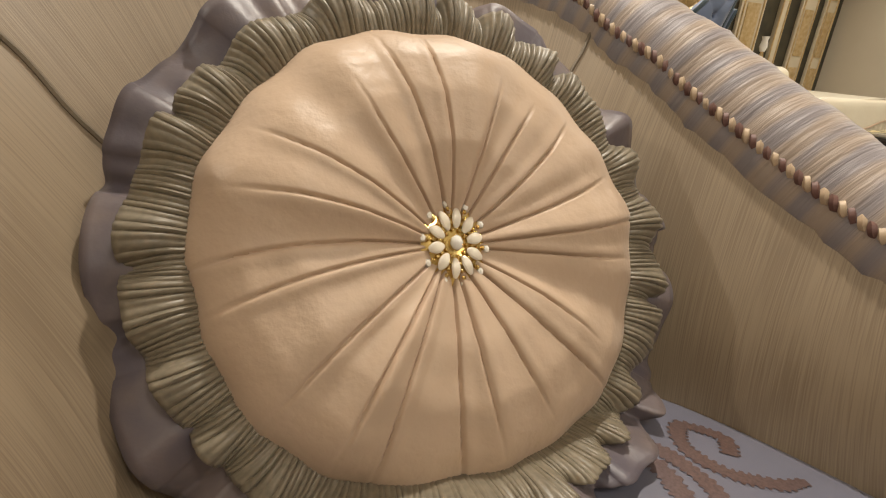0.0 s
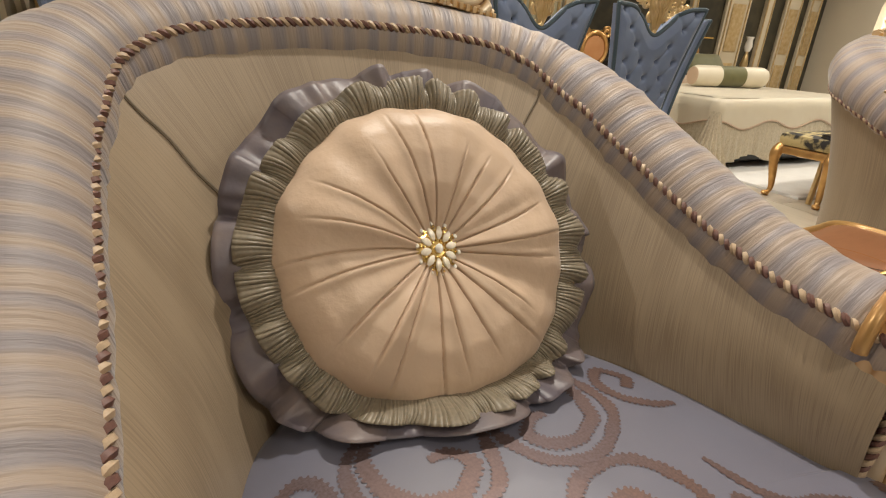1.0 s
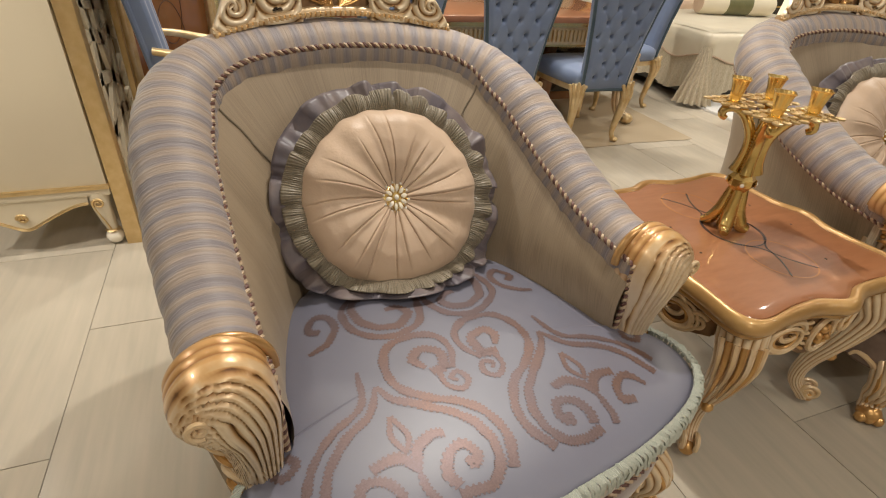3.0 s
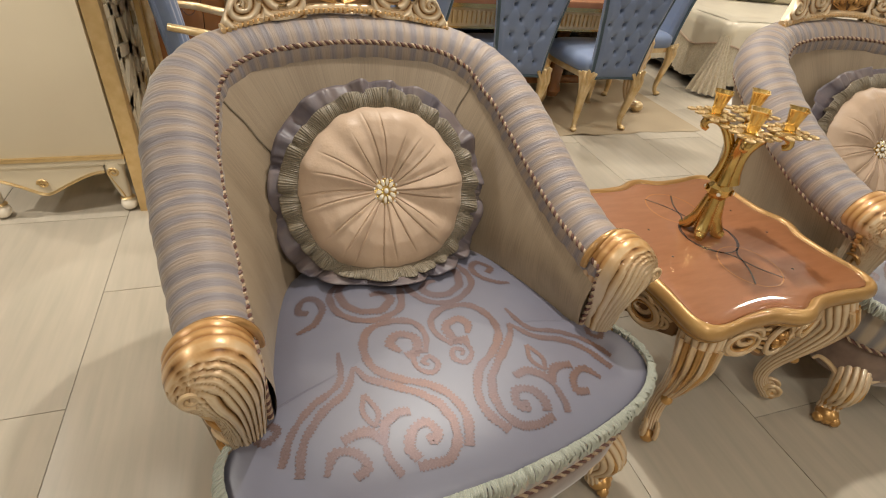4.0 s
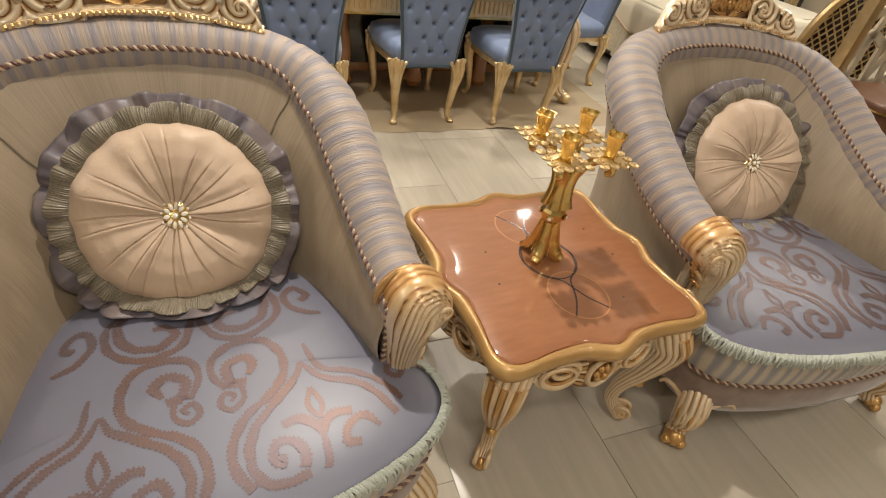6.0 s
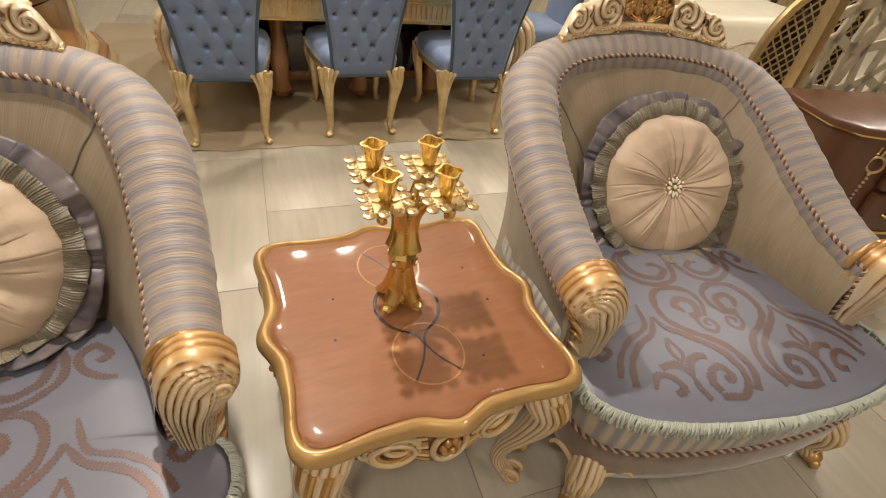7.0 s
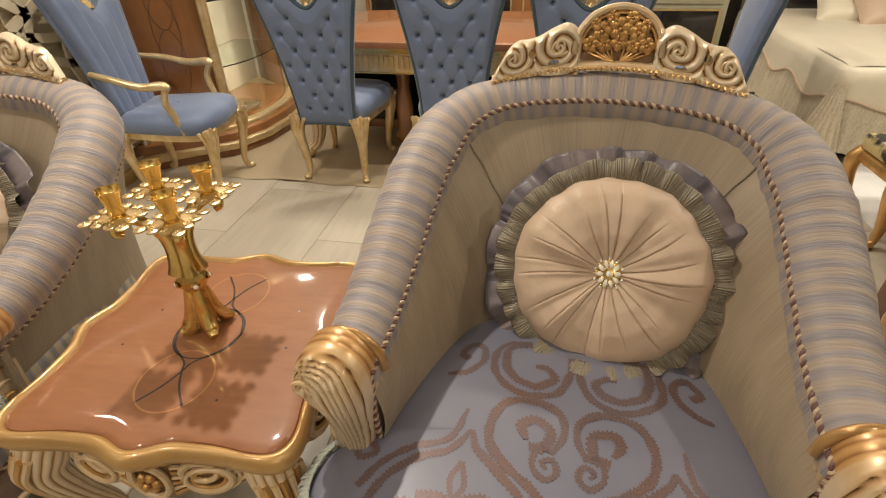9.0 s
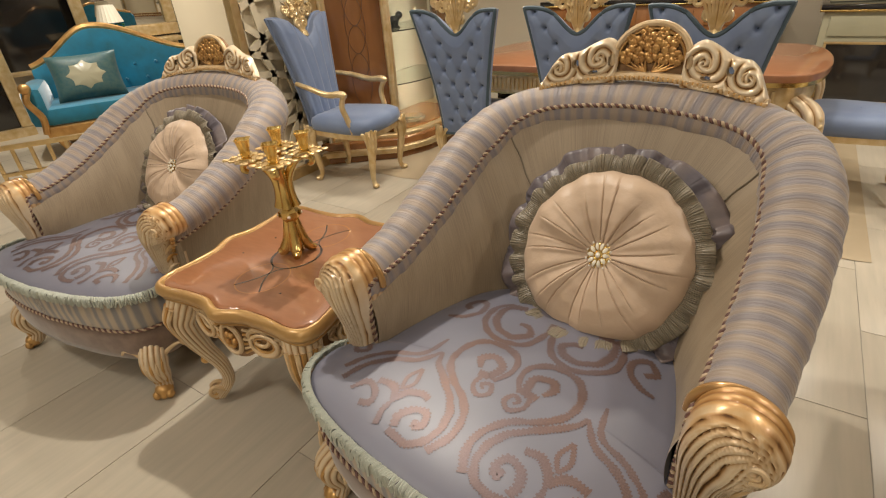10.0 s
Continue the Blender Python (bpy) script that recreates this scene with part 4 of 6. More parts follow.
def table_outline(half, n=200, grow=0.0):
    th = np.linspace(0, 2 * np.pi, n, endpoint=False)
    r = half / (np.abs(np.cos(th)) ** 6 + np.abs(np.sin(th)) ** 6) ** (1 / 6)
    r = r * (1 + 0.043 * np.cos(8 * th) + 0.010 * np.cos(16 * th) - 0.028) + grow
    return np.stack([r * np.cos(th), r * np.sin(th)], 1)


def build_side_table(at):
    tb = thing("side_table", at, "brown lacquered side table with scalloped top and carved gilt base", "side table")
    o = table_outline(0.352)
    n = len(o)
    rad = np.linalg.norm(o, axis=1)[:, None]
    unit = o / rad
    zt = 0.535

    def rings(rows, material, name, label, close_in=False):
        v = np.concatenate([np.c_[o + unit * g, np.full(n, z)] for g, z in rows])
        f = grid_faces(len(rows), n, True)
        if close_in:
            f.append(tuple(range((len(rows) - 1) * n, len(rows) * n)))
        return part(name, Soup().add(v, f), material, tb, label, 50)

    top = rings([(-0.030, zt - 0.012), (-0.034, zt - 0.004), (-0.046, zt - 0.001), (-0.075, zt), (-0.15, zt)], LACQUER, "tabletop", "glossy brown lacquered top with ring inlay", True)
    rings([(-0.06, zt - 0.06), (-0.02, zt - 0.058), (-0.012, zt - 0.050), (-0.016, zt - 0.042), (-0.004, zt - 0.036), (0.002, zt - 0.026), (0.0, zt - 0.014), (-0.006, zt - 0.004), (-0.014, zt + 0.002), (-0.020, zt + 0.003), (-0.027, zt - 0.001), (-0.034, zt - 0.014)], RIM, "rim", "gold lacquered moulded rim")
    part("core", plate(Soup(), o * 0.86, zt - 0.055, zt - 0.016), BROWNGILT, tb)

    def inlay(pts, w, material):
        c = np.asarray(pts, float)
        tan = np.gradient(c, axis=0)
        tan /= np.linalg.norm(tan, axis=1)[:, None]
        nor = np.stack([-tan[:, 1], tan[:, 0]], 1) * w / 2
        v = np.concatenate([np.c_[c + nor, np.full(len(c), zt + 0.0006)], np.c_[c - nor, np.full(len(c), zt + 0.0006)]])
        k = len(c)
        part("inlay_line", Soup().add(v, [(i + k, i + k + 1, i + 1, i) for i in range(k - 1)]), material, top)

    t = np.linspace(0, 2 * np.pi, 60)
    for cy, m_ in ((-0.155, INLAY_PALE), (0.155, INLAY_PALE), (0.0, INLAY_DARK)):
        inlay(np.stack([0.082 * np.cos(t), cy + 0.09 * np.sin(t)], 1), 0.004, m_)
    for sx in (-1, 1):
        for sy in (-1, 1):
            inlay(spline([(sx * 0.082, 0.0, 0), (sx * 0.06, sy * 0.055, 0), (sx * 0.012, sy * 0.10, 0), (0, sy * 0.13, 0), (-sx * 0.02, sy * 0.175, 0), (-sx * 0.055, sy * 0.225, 0)], 30)[:, :2], 0.005, INLAY_DARK)
    for x, y in ((-0.194, -0.061), (0.211, -0.035), (0.197, 0.097), (-0.17, 0.07), (0.12, -0.2)):
        part("speck", ball(Soup(), (x, y, zt), 0.004, 8, (1, 1, 0.12)), INLAY_DARK, top)

    # legs
    for sx in (-1, 1):
        for sy in (-1, 1):
            d = np.array([sx, sy, 0]) / math.sqrt(2)
            c = np.array([sx * 0.255, sy * 0.275, 0])
            pth = spline([c * 0.97 + (0, 0, 0.485), c * 1.0 + d * 0.015 + (0, 0, 0.43), c + d * 0.034 + (0, 0, 0.37), c + d * 0.006 + (0, 0, 0.27), c + d * -0.036 + (0, 0, 0.17), c + d * -0.040 + (0, 0, 0.09), c + d * 0.006 + (0, 0, 0.034)], 34)
            r = np.interp(np.linspace(0, 1, 34), [0, 0.15, 0.35, 0.55, 0.72, 0.88, 1], [0.060, 0.058, 0.046, 0.032, 0.024, 0.022, 0.026])
            leg = part("leg", fluted(Soup(), pth, r * 0.9, 16, 0.055), CARVED, tb, "carved cabriole leg in rubbed gilt", 70)
            side = np.cross(d, (0, 0, 1))
            for k in range(-3, 4):
                a = k * 0.3
                dd = d * math.cos(a) + side * math.sin(a)
                p = spline([pth[3] + dd * 0.058, pth[9] + dd * 0.052, pth[15] + dd * 0.036, pth[19] + dd * 0.028], 16)
                part("shell_ridge", sweep(Soup(), p, 0.0085 * np.linspace(1, 0.4, 16), 6), CREAMGILT if k % 2 else GILT, leg)
            for q, rr in ((pth[20] + d * 0.032, 0.017), (pth[32] + d * 0.014 + (0, 0, -0.004), 0.024)):
                part("leg_knob", ball(Soup(), q, rr, 10), GILT, leg)
            for k in (-1, 1):
                sp = spiral((0, 0), 0.004, 0.027, 0, 1.5, 26)
                p = pth[31] + d * (0.022 + sp[:, :1]) * 1.0 + np.array([0, 0, 1]) * sp[:, 1:] + side * 0.017 * k + (0, 0, 0.006)
                p[:, 2] = np.maximum(p[:, 2], 0.006)
                part("toe_scroll", sweep(Soup(), p, 0.0075, 7), CREAMGILT, leg)
    # carved aprons on four sides
    for k in range(4):
        rot = Matrix.Rotation(k * math.pi / 2, 4, "Z")
        y = -0.315

        def lay(pts, off=0.0):
            q = np.asarray(pts, float)
            v = np.c_[q[:, 0], np.full(len(q), y - off) + 0.05 * (q[:, 0] / 0.25) ** 2, q[:, 1]]
            return np.array([(rot @ Vector(p))[:] for p in v])

        up = [(-0.22, 0.478), (-0.11, 0.478), (0, 0.478), (0.11, 0.478), (0.22, 0.478)]
        dn = [(0.22, 0.40), (0.18, 0.385), (0.13, 0.368), (0.085, 0.375), (0.045, 0.352), (0, 0.340), (-0.045, 0.352), (-0.085, 0.375), (-0.13, 0.368), (-0.18, 0.385), (-0.22, 0.40)]
        ol = np.vstack([up, spline([(a, b, 0) for a, b in dn], 44)[:, :2]])
        m_ = len(ol)
        fr, bk = lay(ol), lay(ol, -0.016)
        top_i = np.linspace(0, 4, 44)
        upd = np.stack([np.linspace(-0.22, 0.22, 44), np.full(44, 0.478)], 1)
        dnd = spline([(a, b, 0) for a, b in dn[::-1]], 44)[:, :2]
        v = np.concatenate([lay(upd), lay(dnd), lay(dnd, -0.016), lay(upd, -0.016)])
        apron = part("apron", Soup().add(v, grid_faces(4, 44)), BROWNGILT, tb, "carved scrolling apron in gilt and cream")
        for sg in (-1, 1):
            for c, r0, r1, a0, tn, w in (((0.115, 0.437), 0.008, 0.040, 0.5, 1.4, 0.0085), ((0.185, 0.425), 0.006, 0.028, 2.6, -1.3, 0.0075)):
                part("scroll", sweep(Soup(), lay(spiral(c, r0, r1, a0, tn, 30) * (sg, 1), 0.004), w * np.linspace(0.6, 1, 30), 7), CREAMGILT, apron)
            for j in range(6):
                f = j / 5
                pts = spline([(0.045 + 0.012 * f, 0.37 + 0.09 * f, 0), (0.07 + 0.02 * f, 0.385 + 0.075 * f, 0), (0.10 + 0.03 * f, 0.40 + 0.065 * f, 0)], 12)[:, :2] * (sg, 1)
                part("leaf_ridge", sweep(Soup(), lay(pts, 0.004), 0.0055 * np.linspace(1, 0.5, 12), 6), CREAMGILT if j % 2 else GILT, apron)
            t = np.linspace(0, 2 * np.pi, 34)
            for grow, off, wd, m_ in ((1.0, 0.010, 0.0095, CREAMGILT), (0.72, 0.008, 0.0055, GILT), (1.28, 0.004, 0.0060, CREAMGILT)):
                part("oval_scroll", sweep(Soup(), lay(np.stack([sg * (0.128 + 0.046 * grow * np.cos(t)), 0.420 + 0.036 * grow * np.sin(t)], 1), off), wd * (0.75 + 0.25 * np.cos(t + 0.8)), 8, caps=False), m_, apron)
        t = np.linspace(0, 2 * np.pi, 30)
        part("cartouche", sweep(Soup(), lay(np.stack([0.040 * np.cos(t), 0.412 + 0.052 * np.sin(t)], 1), 0.008), 0.008, 8, caps=False), CREAMGILT, apron)
        fl = Soup()
        for j in range(6):
            a = j * 2 * np.pi / 6
            ball(fl, lay([(0.017 * math.cos(a), 0.412 + 0.02 * math.sin(a))], 0.010)[0], 0.012, 8)
        ball(fl, lay([(0, 0.412)], 0.02)[0], 0.010, 8)
        part("rosette", fl, GILT, apron)
    return tb


TABLE = build_side_table(pose(TC[0], TC[1], 0, 0, 0, 4.3))


# ---- candelabra ----
def build_candelabra(at):
    cd = thing("candelabra", at, "polished brass four-cup candelabra on the side table", "candelabra")
    body = part("stem", lathe(Soup(), [(0.020, 0.004), (0.016, 0.05), (0.014, 0.11), (0.013, 0.14), (0.015, 0.22), (0.016, 0.29), (0.012, 0.32)], m=12), BRASS, cd)
    knop = Soup()
    for z0, r0, z1, r1 in ((0.118, 0.020, 0.136, 0.034), (0.136, 0.034, 0.156, 0.034), (0.156, 0.034, 0.172, 0.024)):
        lathe(knop, [(r0, z0), (r1, z1)], m=8)
    part("knop", knop, BRASS, cd, angle=20)
    for k in range(4):
        a = k * math.pi / 2
        for name, pts, rs in (
            ("foot", [(0.014, 0.125), (0.018, 0.09), (0.024, 0.05), (0.042, 0.018), (0.062, 0.008)], [0.014, 0.018, 0.023, 0.022, 0.012]),
            ("arm", [(0.026, 0.172), (0.020, 0.20), (0.018, 0.24), (0.026, 0.28), (0.052, 0.322), (0.078, 0.336), (0.101, 0.330), (0.106, 0.312), (0.093, 0.304)], [0.021, 0.018, 0.016, 0.015, 0.015, 0.014, 0.013, 0.012, 0.009]),
        ):
            b = a + math.pi / 4
            p = spline([(r * math.cos(b), r * math.sin(b), z) for r, z in pts], 26)
            rad = np.interp(np.linspace(0, 1, 26), np.linspace(0, 1, len(rs)), rs)
            part(name, sweep(Soup(), p, rad, 10, 0.75), BRASS, cd)
        bead = Soup()
        for z in np.linspace(0.022, 0.105, 12):
            r = np.interp(z, [0.02, 0.05, 0.105], [0.034, 0.026, 0.020])
            ball(bead, (r * math.cos(a), r * math.sin(a), z), 0.0028, 6)
        part("bead_row", bead, BRASS_DULL, cd)["kind"] = "stuff"
        bead = Soup()
        for z in np.linspace(0.185, 0.285, 13):
            ball(bead, (0.019 * math.cos(a), 0.019 * math.sin(a), z), 0.0028, 6)
        part("bead_row", bead, BRASS_DULL, cd)["kind"] = "stuff"
        st = part("stud", lathe(Soup(), [(0.010, 0), (0.011, 0.003), (0.007, 0.005)], m=12), BRASS, cd)
        st.matrix_basis = pose(0, 0, 0.146, 0, 0, math.degrees(a + math.pi / 4)) @ pose(0.033, 0, 0, 0, 90, 0)
        part("crystal", ball(Soup(), (0, 0, 0.005), 0.006, 8, (1, 1, 0.6)), CRYSTAL, st)
        # tray with curled edge
        cx, cy = 0.063 * (1 if k in (0, 3) else -1), 0.063 * (1 if k < 2 else -1)
        tray = part("tray", box(Soup(), (cx - 0.038, cy - 0.038, 0.344), (cx + 0.038, cy + 0.038, 0.349), 0.002), BRASS_DULL, cd, "square tray edged with curled wire")
        for j in range(16):
            s, q = j // 4, j % 4
            u = -0.043 + 0.0287 * q
            e = [(u, -0.043), (0.043, u), (-u, 0.043), (-0.043, -u)][s]
            sp = spiral((cx + e[0], cy + e[1]), 0.002, 0.0108, s * 1.57, 2.2, 26)
            part("curl", sweep(Soup(), np.c_[sp, np.full(26, 0.349)], 0.0030, 5), BRASS_DULL, tray)
        dots = Soup()
        for j in range(28):
            s, q = j // 7, j % 7
            u = -0.033 + 0.011 * q
            e = [(u, -0.033), (0.033, u), (-u, 0.033), (-0.033, -u)][s]
            ball(dots, (cx + e[0], cy + e[1], 0.350), 0.0032, 6)
        part("bead_border", dots, BRASS_DULL, tray)
        star = [(cx + (0.029 if j % 2 == 0 else 0.014) * math.cos(j * math.pi / 4), cy + (0.029 if j % 2 == 0 else 0.014) * math.sin(j * math.pi / 4)) for j in range(8)]
        part("star_plate", plate(Soup(), star, 0.349, 0.352), BRASS, tray)
        cup = part("candle_cup", lathe(Soup(), [(0.010, 0.351), (0.014, 0.357), (0.016, 0.377), (0.022, 0.404), (0.026, 0.410), (0.0225, 0.410), (0.015, 0.383), (0.004, 0.376)], (cx, cy, 0), 32, 4, 0.16), BRASS, cd, "fluted square candle cup")
    return cd


CANDEL = build_candelabra(pose(0.942, -0.148, 0.5355, 0, 0, 0))


# ---- dining corner ----
def tufted_back(front_flat=False, channels=False):
    """Fan-shaped padded back, x across, z up, leaning back towards -y; buttons on the rear. Returns mesh soup, button places, top edge."""
    nu, nv = 89, 105
    u = np.linspace(-1, 1, nu)
    v = np.linspace(0, 1, nv)
    U, V = np.meshgrid(u, v)
    half = 0.165 + 0.125 * V**1.6
    dip = 0.16 * np.exp(-((U / 0.42) ** 2)) - 0.012 * np.cos(np.pi * U)
    top = 1.15 - dip
    X = U * half
    Z = 0.37 + (top - 0.37) * V
    lean = 0.02 + 0.10 * ((Z - 0.37) / 0.76) ** 1.3 - 0.045 * (1 - U**2) * 0.4
    edge = np.minimum(np.minimum(1 - np.abs(U), V * 1.2), (1 - V) * 1.2)
    puff = 0.028 * np.clip(edge / 0.14, 0, 1) ** 0.6
    dots = []
    for r in range(9):
        z = 0.46 + 0.082 * r
        w = 0.165 + 0.125 * ((z - 0.37) / 0.7) ** 1.6
        for k in range(-2, 3):
            x = (k + (0.5 if r % 2 else 0)) * 0.112 * (0.85 + 0.2 * (z - 0.37) / 0.7)
            if abs(x) < w - 0.035 and not (abs(x) < 0.1 and z > 0.92):
                dots.append((x, z))
    tuft = np.zeros_like(X)
    for x, z in dots:
        d2 = (X - x) ** 2 + (Z - z) ** 2
        tuft += 0.022 * np.exp(-d2 / 0.013**2) + 0.008 * np.exp(-d2 / 0.035**2)
    for i, (x, z) in enumerate(dots):
        for x2, z2 in dots[i + 1 :]:
            if 0.05 < z2 - z < 0.12 and abs(x2 - x) < 0.085:
                f = np.clip(((X - x) * (x2 - x) + (Z - z) * (z2 - z)) / ((x2 - x) ** 2 + (z2 - z) ** 2), 0, 1)
                d2 = (X - x - f * (x2 - x)) ** 2 + (Z - z - f * (z2 - z)) ** 2
                tuft += 0.0010 * (1 + (7 * i) % 5) * np.exp(-d2 / 0.0075**2)
    yr = -lean - puff + tuft
    if channels:
        yf = -lean + 0.050 + puff * 0.8 - 0.010 * np.abs(np.cos(U * 7.5)) ** 6
        yr = -lean - puff * 0.5
    else:
        yf = -lean + 0.045 + puff * 0.8
    rear = np.stack([X, yr, Z], -1).reshape(-1, 3)
    face = np.stack([X, yf, Z], -1).reshape(-1, 3)
    s = Soup()
    s.add(rear, grid_faces(nv, nu))
    s.add(face, grid_faces(nv, nu, False, True))
    rim = [j for j in range(nu)] + [i * nu + nu - 1 for i in range(1, nv)] + [(nv - 1) * nu + j for j in range(nu - 2, -1, -1)] + [i * nu for i in range(nv - 2, 0, -1)]
    m = len(rim)
    s.add(np.vstack([rear[rim], face[rim]]), [(i, m + i, m + (i + 1) % m, (i + 1) % m) for i in range(m)])
    edge3 = rear[rim] * 0.5 + face[rim] * 0.5
    places = []
    for x, z in dots:
        i = np.argmin((X.ravel() - x) ** 2 + (Z.ravel() - z) ** 2)
        places.append(rear[i])
    top_edge = (rear.reshape(nv, nu, 3)[-1] + face.reshape(nv, nu, 3)[-1]) / 2
    return s, places, top_edge, rear[rim]


def cabriole(soup, x, y, dx, dy, h=0.40, r=0.030):
    d = np.array([dx, dy, 0.0]) / math.hypot(dx, dy)
    c = np.array([x, y, 0])
    p = spline([c + (0, 0, h), c + d * 0.028 + (0, 0, h * 0.86), c + d * 0.026 + (0, 0, h * 0.68), c + d * 0.004 + (0, 0, h * 0.38), c + d * -0.006 + (0, 0, h * 0.16), c + d * 0.012 + (0, 0, h * 0.05), c + d * 0.02 + (0, 0, 0.012)], 26)
    rr = np.interp(np.linspace(0, 1, 26), [0, 0.15, 0.35, 0.7, 0.88, 1], [r * 1.2, r * 1.35, r, r * 0.55, r * 0.6, r * 0.75])
    sweep(soup, p, rr, 10)
    ball(soup, c + d * 0.026 + (0, 0, 0.020), r * 0.85, 10, (1, 1, 0.7))
    return p, d


def gold_leg(chair, x, y, dx, dy, h=0.40):
    s = Soup()
    p, d = cabriole(s, x, y, dx, dy, h)
    leg = part("leg", s, CHAIRGOLD, chair, "gold carved cabriole leg")
    side = np.cross(d, (0, 0, 1))
    for k in (-2, -1, 0, 1, 2):
        dd = d * math.cos(k * 0.62) + side * math.sin(k * 0.62)
        q = spline([p[0] + dd * 0.062 + (0, 0, 0.030 - 0.012 * abs(k)), p[1] + dd * 0.048, p[5] + dd * 0.036, p[10] + dd * 0.022], 14)
        part("leaf", sweep(Soup(), q, 0.0135 * np.interp(np.linspace(0, 1, 14), [0, 0.15, 0.5, 1], [0.55, 1, 0.75, 0.3]), 7), CHAIRGOLD, leg)


def gold_plume(chair, top):
    """Carved leafy cresting in the dip of the back."""
    mid = top[len(top) // 2]
    root = part("cresting", lathe(Soup(), [(0.012, 0), (0.03, 0.012), (0.022, 0.04), (0.006, 0.05)], mid + (0, 0, -0.004), 12), CHAIRGOLD, chair, "pierced carved gold cresting")
    for sg in (-1, 1):
        for cx, cz, r, a0, tn in ((0.035, 0.085, 0.030, 0.4, 1.3), (0.090, 0.150, 0.036, 2.2, -1.4), (0.040, 0.165, 0.032, -1.0, 1.4), (0.135, 0.175, 0.026, 0.5, 1.3), (0.060, 0.215, 0.024, 2.0, -1.3), (0.018, 0.215, 0.018, 1.0, 1.2)):
            for q in (0, 1):
                sp = spiral((cx, cz), 0.003, r * (1 - 0.3 * q), a0 + 0.2 * q, tn, 22) * (sg, 1)
                p = np.c_[sp[:, 0] + mid[0], mid[1] - 0.012 - 0.12 * sp[:, 1], sp[:, 1] + mid[2]]
                part("cresting_scroll", sweep(Soup(), p + (0, 0.004, 0), 0.0105 - 0.003 * q, 7, 0.9), CHAIRGOLD, root)
        for a in (0.05, 0.45, 1.0, 1.6):
            t = np.linspace(0, 1, 10)
            p = np.stack([mid[0] + sg * (0.006 + 0.06 * a * t), mid[1] - 0.012 - 0.03 * t, mid[2] + 0.01 + 0.22 * t], 1)
            part("cresting_leaf", sweep(Soup(), p, 0.011 * (1 - 0.5 * t), 6), CHAIRGOLD, root)


def build_dining_chair(at, label, arms=False):
    ch = thing("dining_armchair" if arms else "dining_chair", at, label, "chair", "blue dining chairs")
    s, dots, top, rim = tufted_back(channels=arms)
    back = part("backrest", s, BLUE, ch, "channelled blue velvet back" if arms else "button-tufted blue velvet back", 70)
    part("piping", sweep(Soup(), np.vstack([rim, rim[:1]]), 0.012, 8, caps=False), NAVY if not arms else BLUE, ch, "dark blue piping")
    if not arms:
        me = ball(Soup(), (0, 0, 0), 0.011, 8, (1, 0.6, 1)).mesh("button")
        for p in dots:
            part("button", me, NAVY, back).location = p + np.array([0, -0.001, 0])
    gold_plume(ch, top)
    half = [(0, -0.0), (0.14, 0.0), (0.20, 0.03), (0.235, 0.2), (0.255, 0.42), (0.2, 0.52), (0, 0.545)]
    o = closed_outline(half, 30)
    c = np.array([0, 0.27])
    v = np.concatenate([np.c_[c + (o - c) * k, np.full(len(o), z)] for k, z in ((0.94, 0.385), (1.0, 0.40), (1.02, 0.44), (0.98, 0.475), (0.85, 0.495), (0.5, 0.503), (0.02, 0.505))])
    seat = part("seat", Soup().add(v, grid_faces(7, len(o), True)), BLUE, ch, "padded blue seat", 70)
    part("seat_frame", plate(Soup(), c + (o - c) * 0.96, 0.355, 0.392), CHAIRGOLD, ch)
    for x, y, dx, dy in ((0.182, 0.01, 0.5, -1), (-0.182, 0.01, -0.5, -1), (0.20, 0.49, 0.6, 1), (-0.20, 0.49, -0.6, 1)):
        gold_leg(ch, x, y, dx, dy)
    if arms:
        for sg in (-1, 1):
            p = spline([(sg * 0.22, -0.03, 0.72), (sg * 0.255, 0.10, 0.70), (sg * 0.27, 0.25, 0.665), (sg * 0.265, 0.36, 0.67), (sg * 0.262, 0.40, 0.655)], 20)
            arm = part("armrest", sweep(Soup(), p, 0.019 * np.interp(np.linspace(0, 1, 20), [0, 0.5, 0.85, 1], [0.8, 1.1, 1.3, 0.9]), 10), CHAIRGOLD, ch, "gold painted armrest")
            q = spline([(sg * 0.262, 0.375, 0.65), (sg * 0.255, 0.35, 0.58), (sg * 0.245, 0.37, 0.50), (sg * 0.24, 0.40, 0.40)], 16)
            part("arm_post", sweep(Soup(), q, 0.019, 8), CHAIRGOLD, arm)
    return ch


DINER = build_dining_chair(pose(0.492, 1.745, 0), "blue tufted velvet dining chair with gold legs at the table")
copy_thing(DINER, pose(1.222, 1.805, 0, 0, 0, 1))
copy_thing(DINER, pose(1.898, 1.755, 0, 0, 0, -1))
copy_thing(DINER, pose(2.88, 2.60, 0, 0, 0, 88))
build_dining_chair(pose(-0.635, 1.57, 0, 0, 0, -82), "pale blue dining armchair with gold arms, beside the display cabinet", True)


